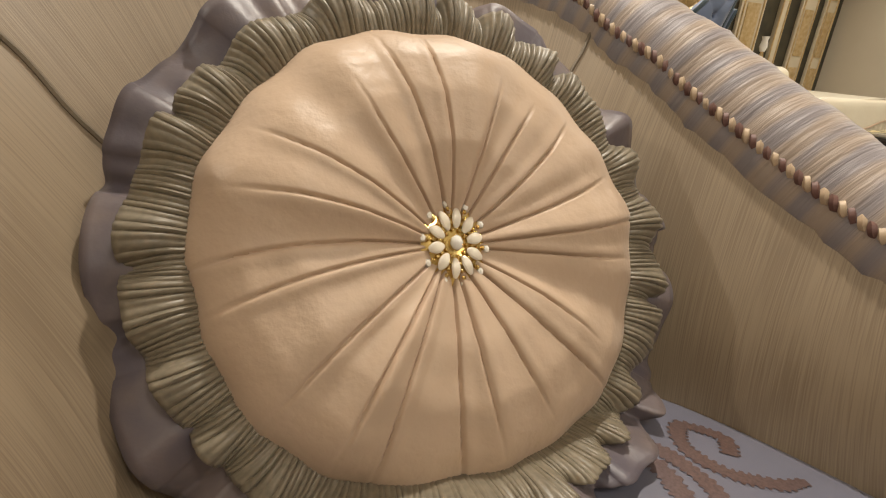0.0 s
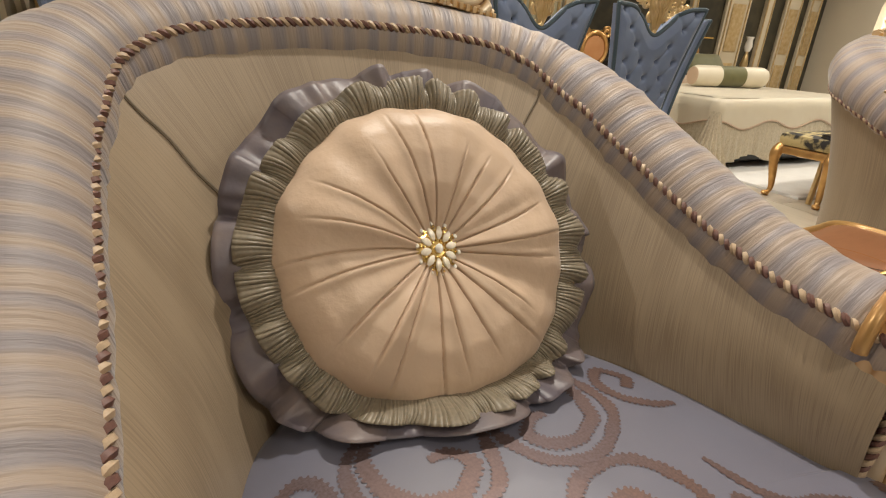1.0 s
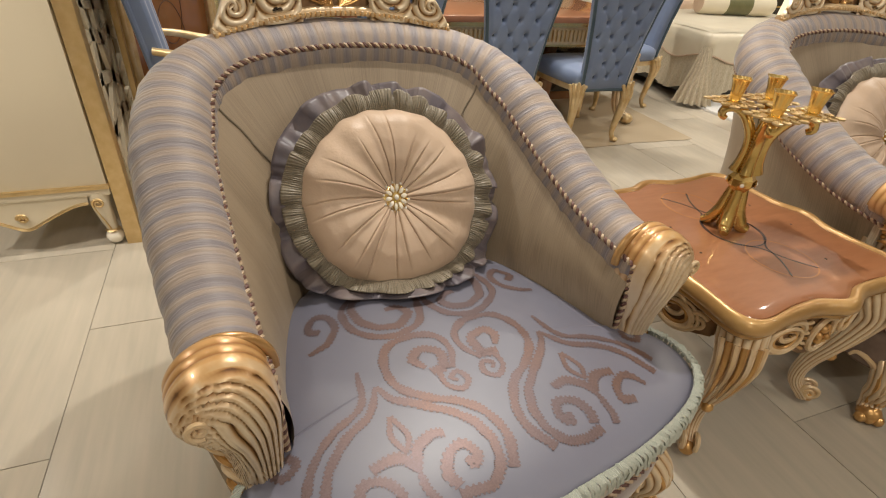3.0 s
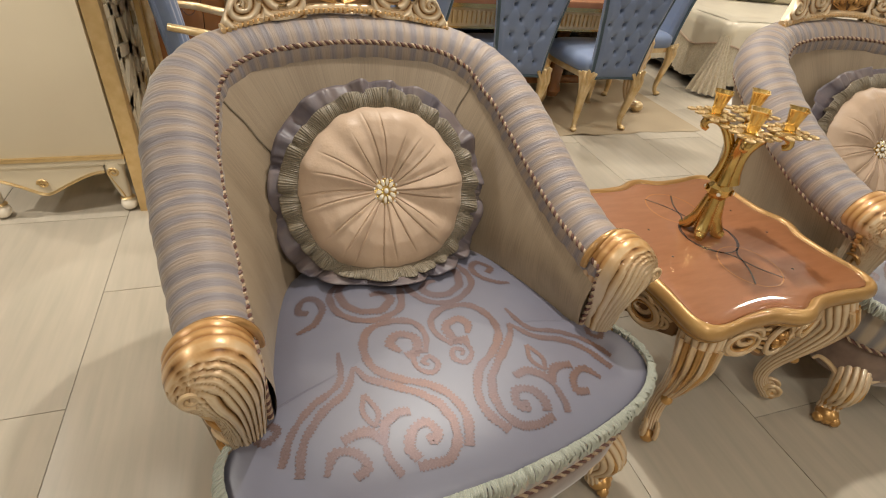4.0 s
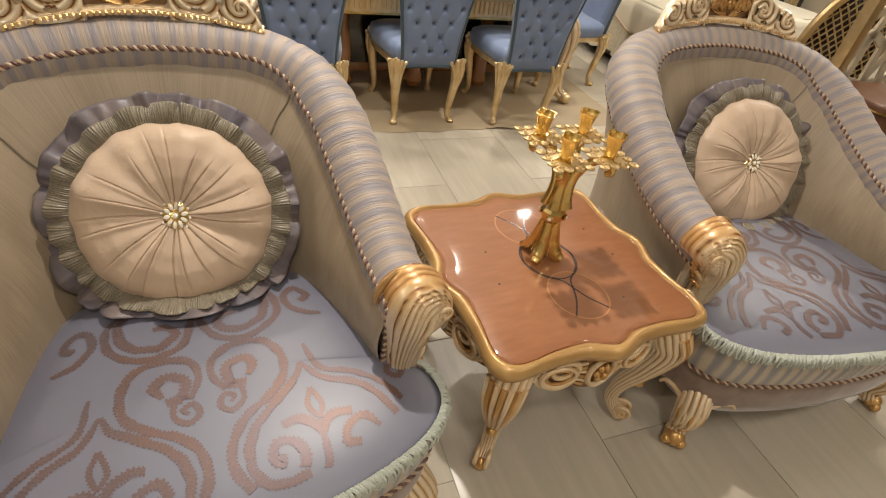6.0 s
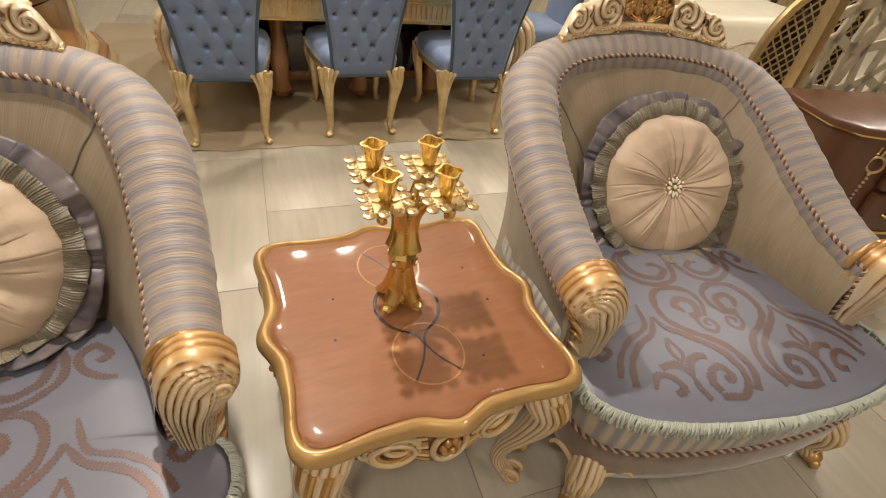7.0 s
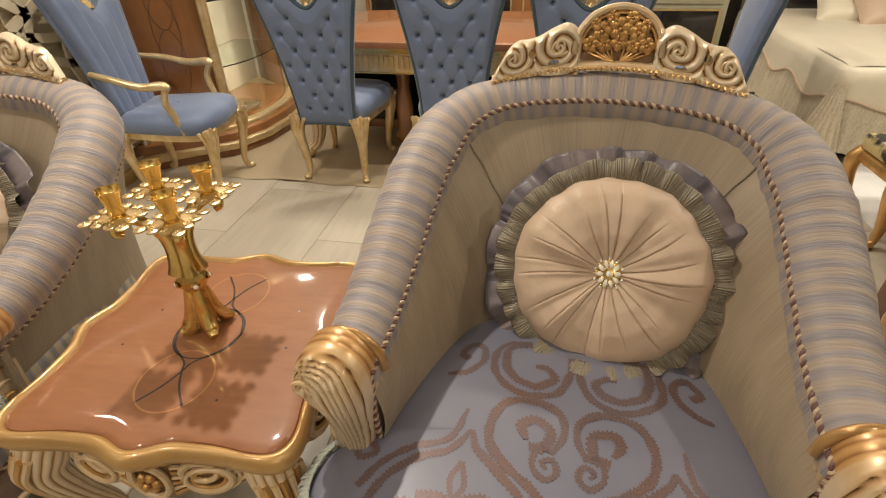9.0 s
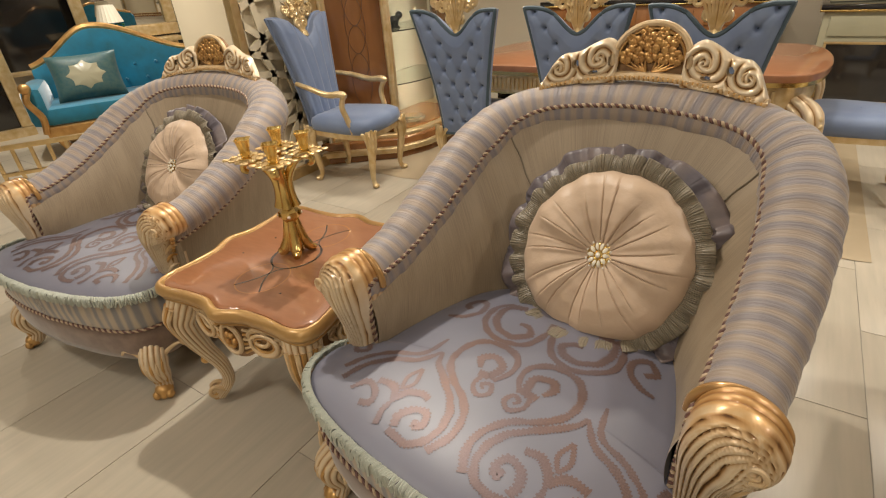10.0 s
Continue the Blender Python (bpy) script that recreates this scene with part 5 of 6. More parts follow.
def build_dining_table():
    tb = thing("dining_table", pose(1.30, 2.62, 0), "long dining table with amber lacquered top and gold banding", "table")
    o = closed_outline([(0, -0.56), (0.6, -0.57), (0.94, -0.55), (1.06, -0.42), (1.11, -0.2), (1.12, 0), (1.11, 0.2), (1.06, 0.42), (0.94, 0.55), (0.6, 0.57), (0, 0.56)], 60)
    part("tabletop", plate(Soup(), o, 0.725, 0.765, 0.012), LACQUER, tb, "amber brown lacquered top")
    part("gold_edge", plate(Soup(), o * 0.992, 0.70, 0.7248), BRASS, tb)
    part("apron", plate(Soup(), o * 0.95, 0.585, 0.70), CHAIRGOLD, tb, "silver-gold patterned apron")
    part("lower_band", plate(Soup(), o * 0.958, 0.575, 0.5848), BRASS, tb)
    bars = Soup()
    for x in np.arange(-0.88, 0.881, 0.032):
        box(bars, (x - 0.009, -0.556, 0.605), (x + 0.009, -0.538, 0.68), 0.003)
    part("fret_band", bars, BRASS_DULL, tb)["kind"] = "stuff"
    for sx in (-1, 1):
        for sy in (-1, 1):
            c = np.array([sx * 0.98, sy * 0.43, 0])
            d = np.array([sx * 0.8, sy * 0.6, 0])
            p = spline([c + (0, 0, 0.60), c + d * 0.09 + (0, 0, 0.54), c + d * 0.12 + (0, 0, 0.42), c + d * 0.10 + (0, 0, 0.22), c + d * 0.13 + (0, 0, 0.09), c + d * 0.19 + (0, 0, 0.045)], 30)
            leg = part("leg", fluted(Soup(), p, np.interp(np.linspace(0, 1, 30), [0, 0.2, 0.5, 0.8, 1], [0.060, 0.072, 0.050, 0.036, 0.032]), 8, 0.10), CARVED, tb, "heavy carved gold leg", 70)
            part("toe", ball(Soup(), c + d * 0.20 + (0, 0, 0.042), 0.052, 12, (1, 1, 0.8)), CHAIRGOLD, leg)
            for k in range(7):
                part("leaf", ball(Soup(), p[2 + 2 * k] + d * (0.075 - 0.004 * k), 0.024 - 0.001 * k, 8, (0.8, 0.8, 1.3)), CHAIRGOLD, leg)
    part("stretcher", box(Soup(), (-0.9, -0.2, 0.10), (0.9, 0.2, 0.17), 0.02), WALNUT, tb)
    part("black_base", box(Soup(), (-0.92, -0.22, 0.17), (0.92, 0.22, 0.5), 0.01), BLACK, tb, "black lacquered base")
    for sx in (-1, 0, 1):
        part("turned_post", lathe(Soup(), [(0.05, 0.06), (0.07, 0.1), (0.05, 0.16), (0.06, 0.3), (0.04, 0.45), (0.06, 0.58)], (sx * 0.5, -0.32, 0), 14), WALNUT, tb)
    return tb


build_dining_table()

# paper cover on the floor under the dining set
s = Soup()
cx = np.linspace(-0.5, 2.75, 90)
front = 1.675 + 0.008 * np.sin(cx * 9) + 0.006 * np.sin(cx * 23)
lift = 0.0035 + 0.010 * np.clip(np.sin(cx * 4.1 + 0.7), 0, 1) ** 14
v = np.concatenate([np.c_[cx, front, lift], np.c_[cx, front + 0.05, np.full(90, 0.0035)], np.c_[cx, np.full(90, 3.9), np.full(90, 0.0035)], np.c_[cx, np.full(90, 3.9), np.full(90, 0.0008)], np.c_[cx, front, np.full(90, 0.0008)]])
tagged(part("floor_cover", s.add(v, grid_faces(5, 90)), COVER), "brown paper sheet laid on the floor under the dining set", "floor cover")


# ---- display cabinet ----
def build_vitrine():
    vt = thing("display_cabinet", pose(0, 0, 0), "walnut and glass display cabinet with gold mouldings", "cabinet")
    out = [(-0.86, 1.86), (-0.80, 1.86), (-0.43, 2.14), (-0.34, 2.35), (-0.31, 2.6), (-0.34, 2.85), (-0.43, 3.06), (-0.80, 3.34), (-0.86, 3.34)]
    o = np.array(out)
    c = np.array([-0.75, 2.6])

    def slab(name, grow, z0, z1, m, lab=""):
        q = c + (o - c) * grow
        dense = np.vstack([np.linspace(q[i], q[(i + 1) % len(q)], 6, endpoint=False) for i in range(len(q))])
        return part(name, plate(Soup(), dense, z0, z1, 0.012), m, vt, lab)

    slab("foot_plinth", 1.26, 0.0, 0.055, WALNUT)
    slab("gold_base", 1.30, 0.055, 0.10, CHAIRGOLD, "stepped gold base moulding")
    slab("walnut_base", 1.22, 0.10, 0.155, WALNUT)
    slab("gold_step", 1.12, 0.155, 0.185, CHAIRGOLD)
    slab("cornice", 1.16, 2.1, 2.22, CHAIRGOLD)
    # canted walnut panels
    for a, b in ((o[1], o[2]), (o[7], o[6])):
        d = (b - a) / np.linalg.norm(b - a)
        nrm = np.array([d[1], -d[0]])
        if nrm[0] < 0:
            nrm = -nrm
        m3 = np.stack([np.r_[d, 0], np.r_[nrm, 0], [0, 0, 1.0]])
        w = np.linalg.norm(b - a)
        s = box(Soup(), (0.02, -0.04, 0.185), (w - 0.02, 0, 2.1), 0.002)
        s.v = [np.array([np.r_[a, 0] + p @ m3 for p in q]) for q in s.v]
        pan = part("walnut_panel", s, WALNUT, vt, "figured walnut panel with oval inlay")
        t = np.linspace(0, 2 * np.pi, 50)
        for zc in (0.62, 1.02, 1.42):
            for ph in (0, 1):
                lo = np.stack([w / 2 + 0.075 * np.cos(t), np.full(50, 0.001), zc + 0.20 * np.sin(t) + ph * 0.2], 1)
                part("oval_inlay", sweep(Soup(), np.array([np.r_[a, 0] + p @ m3 for p in lo]), 0.0025, 5, caps=False), MAHOGANY, pan)
    for p in (o[1], o[2], o[6], o[7]):
        for dr, r in ((0, 0.028), (0.035, 0.014), (-0.03, 0.014)):
            q = p + np.array([0.006, dr])
            post = part("gold_post", sweep(Soup(), [(q[0], q[1], 0.185), (q[0], q[1], 1.1), (q[0], q[1], 2.1)], r, 10), CHAIRGOLD, vt)
    # bowed glass
    arc = spline([(*p, 0) for p in o[2:7]], 16)[:, :2]
    v = np.concatenate([np.c_[arc, np.full(16, z)] for z in (0.185, 2.1)] + [np.c_[arc - (0.005, 0), np.full(16, z)] for z in (2.1, 0.185)])
    g = part("glass_door", Soup().add(v, grid_faces(4, 16)), CLEAR, vt, "bowed glass door")
    g.visible_shadow = False
    for z in (0.55, 0.95, 1.4):
        sh = part("glass_shelf", plate(Soup(), np.vstack([arc - (0.02, 0), [(-0.82, 3.06), (-0.82, 2.14)]]), z, z + 0.008), CLEAR, vt)
        sh.visible_shadow = False
    part("back_panel", box(Soup(), (-0.86, 1.9, 0.185), (-0.84, 3.3, 2.1)), IVORY, vt)
    part("cabinet_floor", plate(Soup(), np.vstack([arc - (0.02, 0), [(-0.82, 3.06), (-0.82, 2.14)]]), 0.186, 0.20), WALNUT, vt)
    return vt


build_vitrine()
tagged(part("glass_dish", lathe(Soup(), [(0.05, 0), (0.11, 0.01), (0.13, 0.03), (0.12, 0.032), (0.05, 0.014)], (-0.5, 2.45, 0.2005), 24), CLEAR), "shallow clear glass dish in the display cabinet", "dish")
tagged(part("black_ornament", ball(lathe(Soup(), [(0.05, 0), (0.03, 0.02), (0.045, 0.06), (0.02, 0.09)], (-0.55, 2.4, 0.9585), 12), (-0.52, 2.43, 1.05), 0.03), BLACK), "small black ornament on a glass shelf", "ornament")


# ---- lattice screen and ivory cabinet ----
def lattice(at, w, h, name, label, cat, seed, post=0.06):
    sc = thing(name, at, label, cat)
    rnd = random.Random(seed)
    for x0, x1, z0, z1 in ((0, post, 0, h), (w - post, w, 0, h), (post, w - post, 0, 0.08), (post, w - post, h - 0.08, h)):
        part("frame_bar", box(Soup(), (x0, -0.03, z0), (x1, 0.03, z1), 0.003), BRASS_DULL, sc, "brushed gold frame bar")
    nx, nz = max(int((w - 2 * post) / 0.125), 2), int((h - 0.16) / 0.155)
    px = [[post + (w - 2 * post) * i / nx + (rnd.uniform(-0.045, 0.045) if 0 < i < nx else 0) for i in range(nx + 1)] for _ in range(nz + 1)]
    pz = [[0.08 + (h - 0.16) * j / nz + (rnd.uniform(-0.06, 0.06) if 0 < j < nz else 0) for _ in range(nx + 1)] for j in range(nz + 1)]
    for j in range(nz + 1):
        for i in range(nx + 1):
            a = (px[j][i], pz[j][i])
            for ii, jj in ((i + 1, j), (i, j + 1)) + (((i + 1, j + 1),) if rnd.random() < 0.3 else ()):
                if ii > nx or jj > nz:
                    continue
                b = (px[jj][ii], pz[jj][ii])
                d = np.array([b[0] - a[0], b[1] - a[1]])
                n = np.array([-d[1], d[0]]) / np.linalg.norm(d) * 0.023
                q = [np.array(a) + n, np.array(a) - n, np.array(b) - n, np.array(b) + n]
                s = Soup().add([(p[0], y, p[1]) for y in (-0.008, 0.008) for p in q], [(0, 1, 2, 3), (7, 6, 5, 4), (0, 4, 5, 1), (1, 5, 6, 2), (2, 6, 7, 3), (3, 7, 4, 0)])
                part("lattice_bar", s, IVORY, sc)
    return sc


lattice(pose(-0.83, 1.09, 0, 0, 0, 90), 0.74, 2.3, "lattice_screen", "gold-framed screen with ivory geometric lattice", "screen", 3)


def build_ivory_cabinet():
    cb = thing("ivory_cabinet", pose(-0.868, 1.09, 0), "tall ivory cabinet with gold-lined scrolled skirt", "cabinet")
    w = 0.56
    part("body", box(Soup(), (-w, 0.0, 0.27), (0, 0.74, 2.3), 0.006), IVORY, cb, "plain ivory lacquered front")
    part("gold_moulding", box(Soup(), (-w - 0.008, -0.012, 0.262), (0.008, 0.745, 0.280), 0.005), BRASS_DULL, cb)
    part("base_board", box(Soup(), (-w - 0.004, -0.006, 0.235), (0.004, 0.742, 0.262), 0.004), IVORY, cb)
    xs = np.linspace(-w + 0.08, -0.08, 90)
    lowz = 0.165 + 0.035 * np.cos((xs + 0.08) * 2 * np.pi / 0.45) - 0.02 * np.exp(-(((xs + 0.31) / 0.05) ** 2))
    v = np.concatenate([np.c_[xs, np.full(90, 0.0), np.full(90, 0.236)], np.c_[xs, np.full(90, 0.0), lowz], np.c_[xs, np.full(90, 0.02), lowz], np.c_[xs, np.full(90, 0.02), np.full(90, 0.236)]])
    sk = part("skirt", Soup().add(v, grid_faces(4, 90)), IVORY, cb, "scrolled ivory skirt")
    part("gold_line", sweep(Soup(), np.c_[xs, np.full(90, -0.003), lowz + 0.004], 0.006, 6), BRASS_DULL, sk)
    for xx in (-0.31,):
        sp = spiral((xx, 0.165), 0.004, 0.018, 0, 1.5, 20)
        part("scroll", sweep(Soup(), np.c_[sp[:, 0], np.full(20, -0.006), sp[:, 1]], 0.006, 6), BRASS_DULL, sk)
    for x in (-0.045, -w + 0.045):
        for y in (0.03, 0.69):
            leg = part("leg", sweep(Soup(), spline([(x, y, 0.24), (x + 0.0, y - 0.008, 0.18), (x + 0.008, y, 0.10), (x + 0.012, y, 0.06)], 14), np.linspace(0.042, 0.018, 14), 12), IVORY, cb, "tapered leg with gold rosette")
            part("ball_foot", ball(Soup(), (x + 0.012, y, 0.034), 0.034, 14), PEARL, leg)
            part("collar", lathe(Soup(), [(0.02, 0.058), (0.03, 0.064), (0.02, 0.072)], (x + 0.012, y, 0), 14), BRASS_DULL, leg)
            sp = spiral((x, 0.205), 0.003, 0.022, 0, 1.6, 20)
            if y < 0.1:
                part("rosette", sweep(Soup(), np.c_[sp[:, 0], np.full(20, y - 0.045), sp[:, 1]], 0.005, 6), BRASS_DULL, leg)
                part("gold_line", sweep(Soup(), [(x - 0.02, y - 0.036, 0.19), (x, y - 0.03, 0.12), (x + 0.01, y - 0.022, 0.075)], 0.004, 6), BRASS_DULL, leg)
    return cb


build_ivory_cabinet()


# ---- bed ----
def build_bed():
    bed = thing("bed", pose(0, 0, 0), "double bed with cream satin spread and gathered lace skirt", "bed")
    x0, x1, y0, y1 = 3.42, 5.55, 2.43, 4.55
    part("bed_base", box(Soup(), (x0 + 0.06, y0 + 0.06, 0.05), (x1 - 0.06, y1, 0.32), 0.01), BLACK, bed, "black base with walnut side rail")
    part("side_rail", box(Soup(), (x0 + 0.02, y0 + 0.3, 0.14), (x0 + 0.06, y1, 0.3), 0.008), WALNUT, bed)
    part("mattress", box(Soup(), (x0 + 0.03, y0 + 0.03, 0.32), (x1 - 0.03, y1, 0.575), 0.05), WHITEBED, bed)
    # spread with scalloped drop and a lace skirt, round three sides
    loop = [(x0, y1), (x0, y0 + 0.06), (x0 + 0.02, y0 + 0.02), (x0 + 0.06, y0), (x1 - 0.06, y0), (x1, y0 + 0.06), (x1, y1)]
    L = np.array(loop)
    seg = np.r_[0, np.cumsum(np.linalg.norm(np.diff(L, axis=0), axis=1))]
    n = 420
    s_ = np.linspace(0, seg[-1], n)
    P = np.stack([np.interp(s_, seg, L[:, k]) for k in (0, 1)], 1)
    c = np.array([(x0 + x1) / 2, (y0 + y1) / 2])
    D = np.zeros((n, 2))
    D[:, 0] = np.where(P[:, 0] < x0 + 0.03, -1, np.where(P[:, 0] > x1 - 0.03, 1, 0))
    D[:, 1] = np.where(P[:, 1] < y0 + 0.03, -1, 0)
    D /= np.linalg.norm(D, axis=1)[:, None] + 1e-9
    corner = seg[2]
    sc = 0.385 + 0.035 * np.cos((s_ - corner) * 2 * np.pi / 0.62)
    rows = [(-0.5, 0.595, None), (-0.1, 0.598, None), (-0.02, 0.59, None), (0.012, 0.565, None), (0.02, 0.5, None), (0.025, 0, sc)]
    v = np.concatenate([np.c_[P + D * g, np.full(n, z) if q is None else q] for g, z, q in rows])
    part("bedspread", Soup().add(v, grid_faces(len(rows), n, False, True)), WHITEBED, bed, "cream satin bedspread with scalloped edge", 80)
    part("spread_top", box(Soup(), (x0 + 0.1, y0 + 0.1, 0.58), (x1 - 0.1, y1, 0.597), 0.006), WHITEBED, bed)
    part("braid", sweep(Soup(), np.c_[P + D * 0.03, sc], 0.008, 6), CHAMPAGNE, bed)
    w = np.sin(s_ * 95 + 2 * np.sin(s_ * 7)) * 0.6 + np.sin(s_ * 41) * 0.5
    rows = []
    for t in np.linspace(0, 1, 7):
        low = 0.10 + 0.03 * np.sin(s_ * 13)
        z = sc + 0.01 - (sc - low) * t
        rows.append(np.c_[P + D * (0.024 + 0.03 * t + 0.018 * t * w)[:, None], z])
    part("lace_skirt", Soup().add(np.concatenate(rows), grid_faces(7, n, False, True)), LACE, bed, "gathered cream lace skirt", 80)
    # corner fall of lace
    t = np.linspace(-0.9, 0.9, 60)
    rows = []
    for k in np.linspace(0, 1, 8):
        r = 0.05 + 0.16 * k
        a = np.radians(225) + t * (0.75 + 0.2 * k)
        rows.append(np.stack([x0 + 0.05 + r * np.cos(a) * (1 + 0.12 * k * np.sin(t * 22)), y0 + 0.05 + r * np.sin(a) * (1 + 0.12 * k * np.sin(t * 22)), np.full(60, 0.52 - 0.49 * k)], 1))
    part("corner_drape", Soup().add(np.concatenate(rows), grid_faces(8, 60, False, True)), LACE, bed, "lace fall at the bed corner", 80)
    hb = part("headboard", box(Soup(), (x0 + 0.1, 4.56, 0.2), (x1 - 0.1, 4.62, 1.05), 0.02), BLACK, bed, "dark headboard with gilt carved frame")
    for cx in (x0 + 0.35, x0 + 1.02, x1 - 0.35):
        t = np.linspace(0, 2 * np.pi, 30)
        part("amber_panel", lathe(Soup(), [(0.15, 0), (0.14, 0.02), (0.02, 0.03)], (0, 0, 0), 24), ORANGE, hb).matrix_basis = pose(cx, 4.555, 0.9, 90, 0, 0)
        part("gilt_ring", sweep(Soup(), np.stack([cx + 0.17 * np.cos(t), np.full(30, 4.545), 0.9 + 0.18 * np.sin(t)], 1), 0.028, 8, caps=False), GILT, hb)
        for sg in (-1, 1):
            sp = spiral((cx + sg * 0.15, 1.08), 0.01, 0.06, 0, 1.4 * sg, 22)
            part("scroll", sweep(Soup(), np.c_[sp[:, 0], np.full(22, 4.545), sp[:, 1]], 0.018, 6), GILT, hb)
    return bed


build_bed()


def bolster(x, y, z, l, r, rz):
    b = thing("bolster", pose(x, y, z, 0, 0, rz), "cream and moss velvet bolster lying on the bed", "cushion")
    for name, a, c, m in (("end_band", -l / 2, -l / 6, WHITEBED), ("middle_band", -l / 6, l / 6, OLIVEVELVET), ("end_band", l / 6, l / 2, WHITEBED)):
        t = np.linspace(a, c, 8)
        part(name, sweep(Soup(), np.stack([t, 0 * t, 0 * t + r], 1), r * np.where(np.abs(t) > l / 2 - 0.01, 0.86, 1.0), 20), m, b)
    for sg in (-1, 1):
        part("end_disc", lathe(Soup(), [(r * 0.85, 0), (r * 0.6, 0.012), (0.01, 0.004)], m=18), CHAMPAGNE, b).matrix_basis = pose(sg * (l / 2), 0, r, 0, 90 * sg, 0)
    return b


bolster(4.66, 3.42, 0.598, 0.86, 0.105, -10)


def bed_pillow(x, y, z, rz, tilt, m, label):
    u = np.linspace(-1, 1, 21)
    U, V = np.meshgrid(u, u)
    pin = 1 - 0.06 * (1 - U**2) * np.abs(V) ** 3 - 0.0
    h = 0.08 * (np.clip((1 - U**4) * (1 - V**4), 0, 1)) ** 0.5
    X, Y = 0.30 * U * (1 - 0.07 * (1 - V**2)), 0.22 * V * (1 - 0.07 * (1 - U**2))
    s = Soup()
    s.add(np.stack([X, Y, h], -1).reshape(-1, 3), grid_faces(21, 21))
    s.add(np.stack([X, Y, -h], -1).reshape(-1, 3), grid_faces(21, 21, False, True))
    ob = part("bed_pillow", s, m, None, "", 80)
    ob.matrix_world = pose(x, y, z, tilt, 0, rz)
    return tagged(ob, label, "pillow")


bed_pillow(4.35, 4.0, 0.70, 8, 35, CHAMPAGNE, "champagne satin pillow propped on the bed")
bed_pillow(4.15, 4.12, 0.69, -8, 30, WHITEBED, "cream pillow lying at the bed head")
bed_pillow(5.0, 4.02, 0.74, 0, 50, OLIVEVELVET, "moss velvet pillow propped on the bed")


def build_lamp(x, y):
    lamp = thing("table_lamp", pose(x, y, 0.60), "silvered glass lamp base on the bedside table", "lamp")
    part("base", lathe(Soup(), [(0.06, 0), (0.07, 0.02), (0.03, 0.05), (0.035, 0.12), (0.05, 0.2), (0.03, 0.3), (0.015, 0.36), (0.012, 0.5)], m=18), BRASS_DULL, lamp)
    part("glass_body", lathe(Soup(), [(0.03, 0.36), (0.05, 0.42), (0.035, 0.5), (0.05, 0.54)], m=18), CRYSTAL, lamp)
    tb = thing("bedside_table", pose(x, y, 0), "dark lacquered bedside table with gold edge", "table")
    part("body", box(Soup(), (-0.25, -0.2, 0.0), (0.25, 0.2, 0.58), 0.01), BLACK, tb)
    part("gold_edge", box(Soup(), (-0.26, -0.21, 0.58), (0.26, 0.21, 0.60), 0.006), BRASS, tb)


build_lamp(6.15, 4.45)

tagged(part("bedside_rug", plate(Soup(), [(3.42, 1.60), (5.9, 1.40), (5.9, 2.6), (3.42, 2.6)], 0.0008, 0.022, 0.008), RUGM), "white shag rug on the floor beside the bed", "rug")


def build_bench():
    b = thing("bench", pose(3.72, 1.60, 0, 0, 0, 2), "low bench with black floral seat and gilt cabriole legs", "bench")
    part("seat", box(Soup(), (-0.42, -0.2, 0.36), (0.42, 0.2, 0.45), 0.035), FLORAL, b, "black floral tapestry seat")
    part("rail", box(Soup(), (-0.43, -0.21, 0.31), (0.43, 0.21, 0.36), 0.012), GILT, b)
    for x in (-0.4, 0.4):
        for y in (-0.17, 0.17):
            s = Soup()
            cabriole(s, x, y, x, y, 0.36, 0.03)
            part("leg", s, GILT, b, "gilt cabriole leg")
    return b


build_bench()


# ---- dark panelled wall with gilt pilasters ----
def build_panelling():
    w = tagged(part("wall_panelling", box(Soup(), (3.3, 4.95, 0), (8.18, 5.05, 2.84), 0.004), DARKPAPER), "dark olive damask panelling with gilt pilasters", "panelling", kind="structure")
    rnd = random.Random(5)
    for x, wd in ((3.6, 0.07), (5.55, 0.05), (6.35, 0.22), (6.95, 0.07), (7.45, 0.16), (7.9, 0.12)):
        p = part("pilaster", box(Soup(), (x - wd, 4.90, 0), (x + wd, 4.948, 2.8), 0.008), IVORY, w, "ivory and gold pilaster")
        for sx in (-1, 1):
            part("gold_bead", sweep(Soup(), [(x + sx * wd * 0.8, 4.895, 0.05), (x + sx * wd * 0.8, 4.895, 1.4), (x + sx * wd * 0.8, 4.895, 2.75)], 0.012, 6), CHAIRGOLD, p)
        if wd > 0.1:
            for z in (0.5, 1.25, 2.0):
                part("inset", box(Soup(), (x - wd * 0.55, 4.888, z - 0.3), (x + wd * 0.55, 4.8985, z + 0.3), 0.004), CHAIRGOLD, p)
    for x0, x1 in ((3.75, 5.4), (5.68, 6.05)):
        for z in (0.55, 1.1):
            part("gold_rail", box(Soup(), (x0, 4.93, z), (x1, 4.948, z + 0.02), 0.004), BRASS, w)


build_panelling()


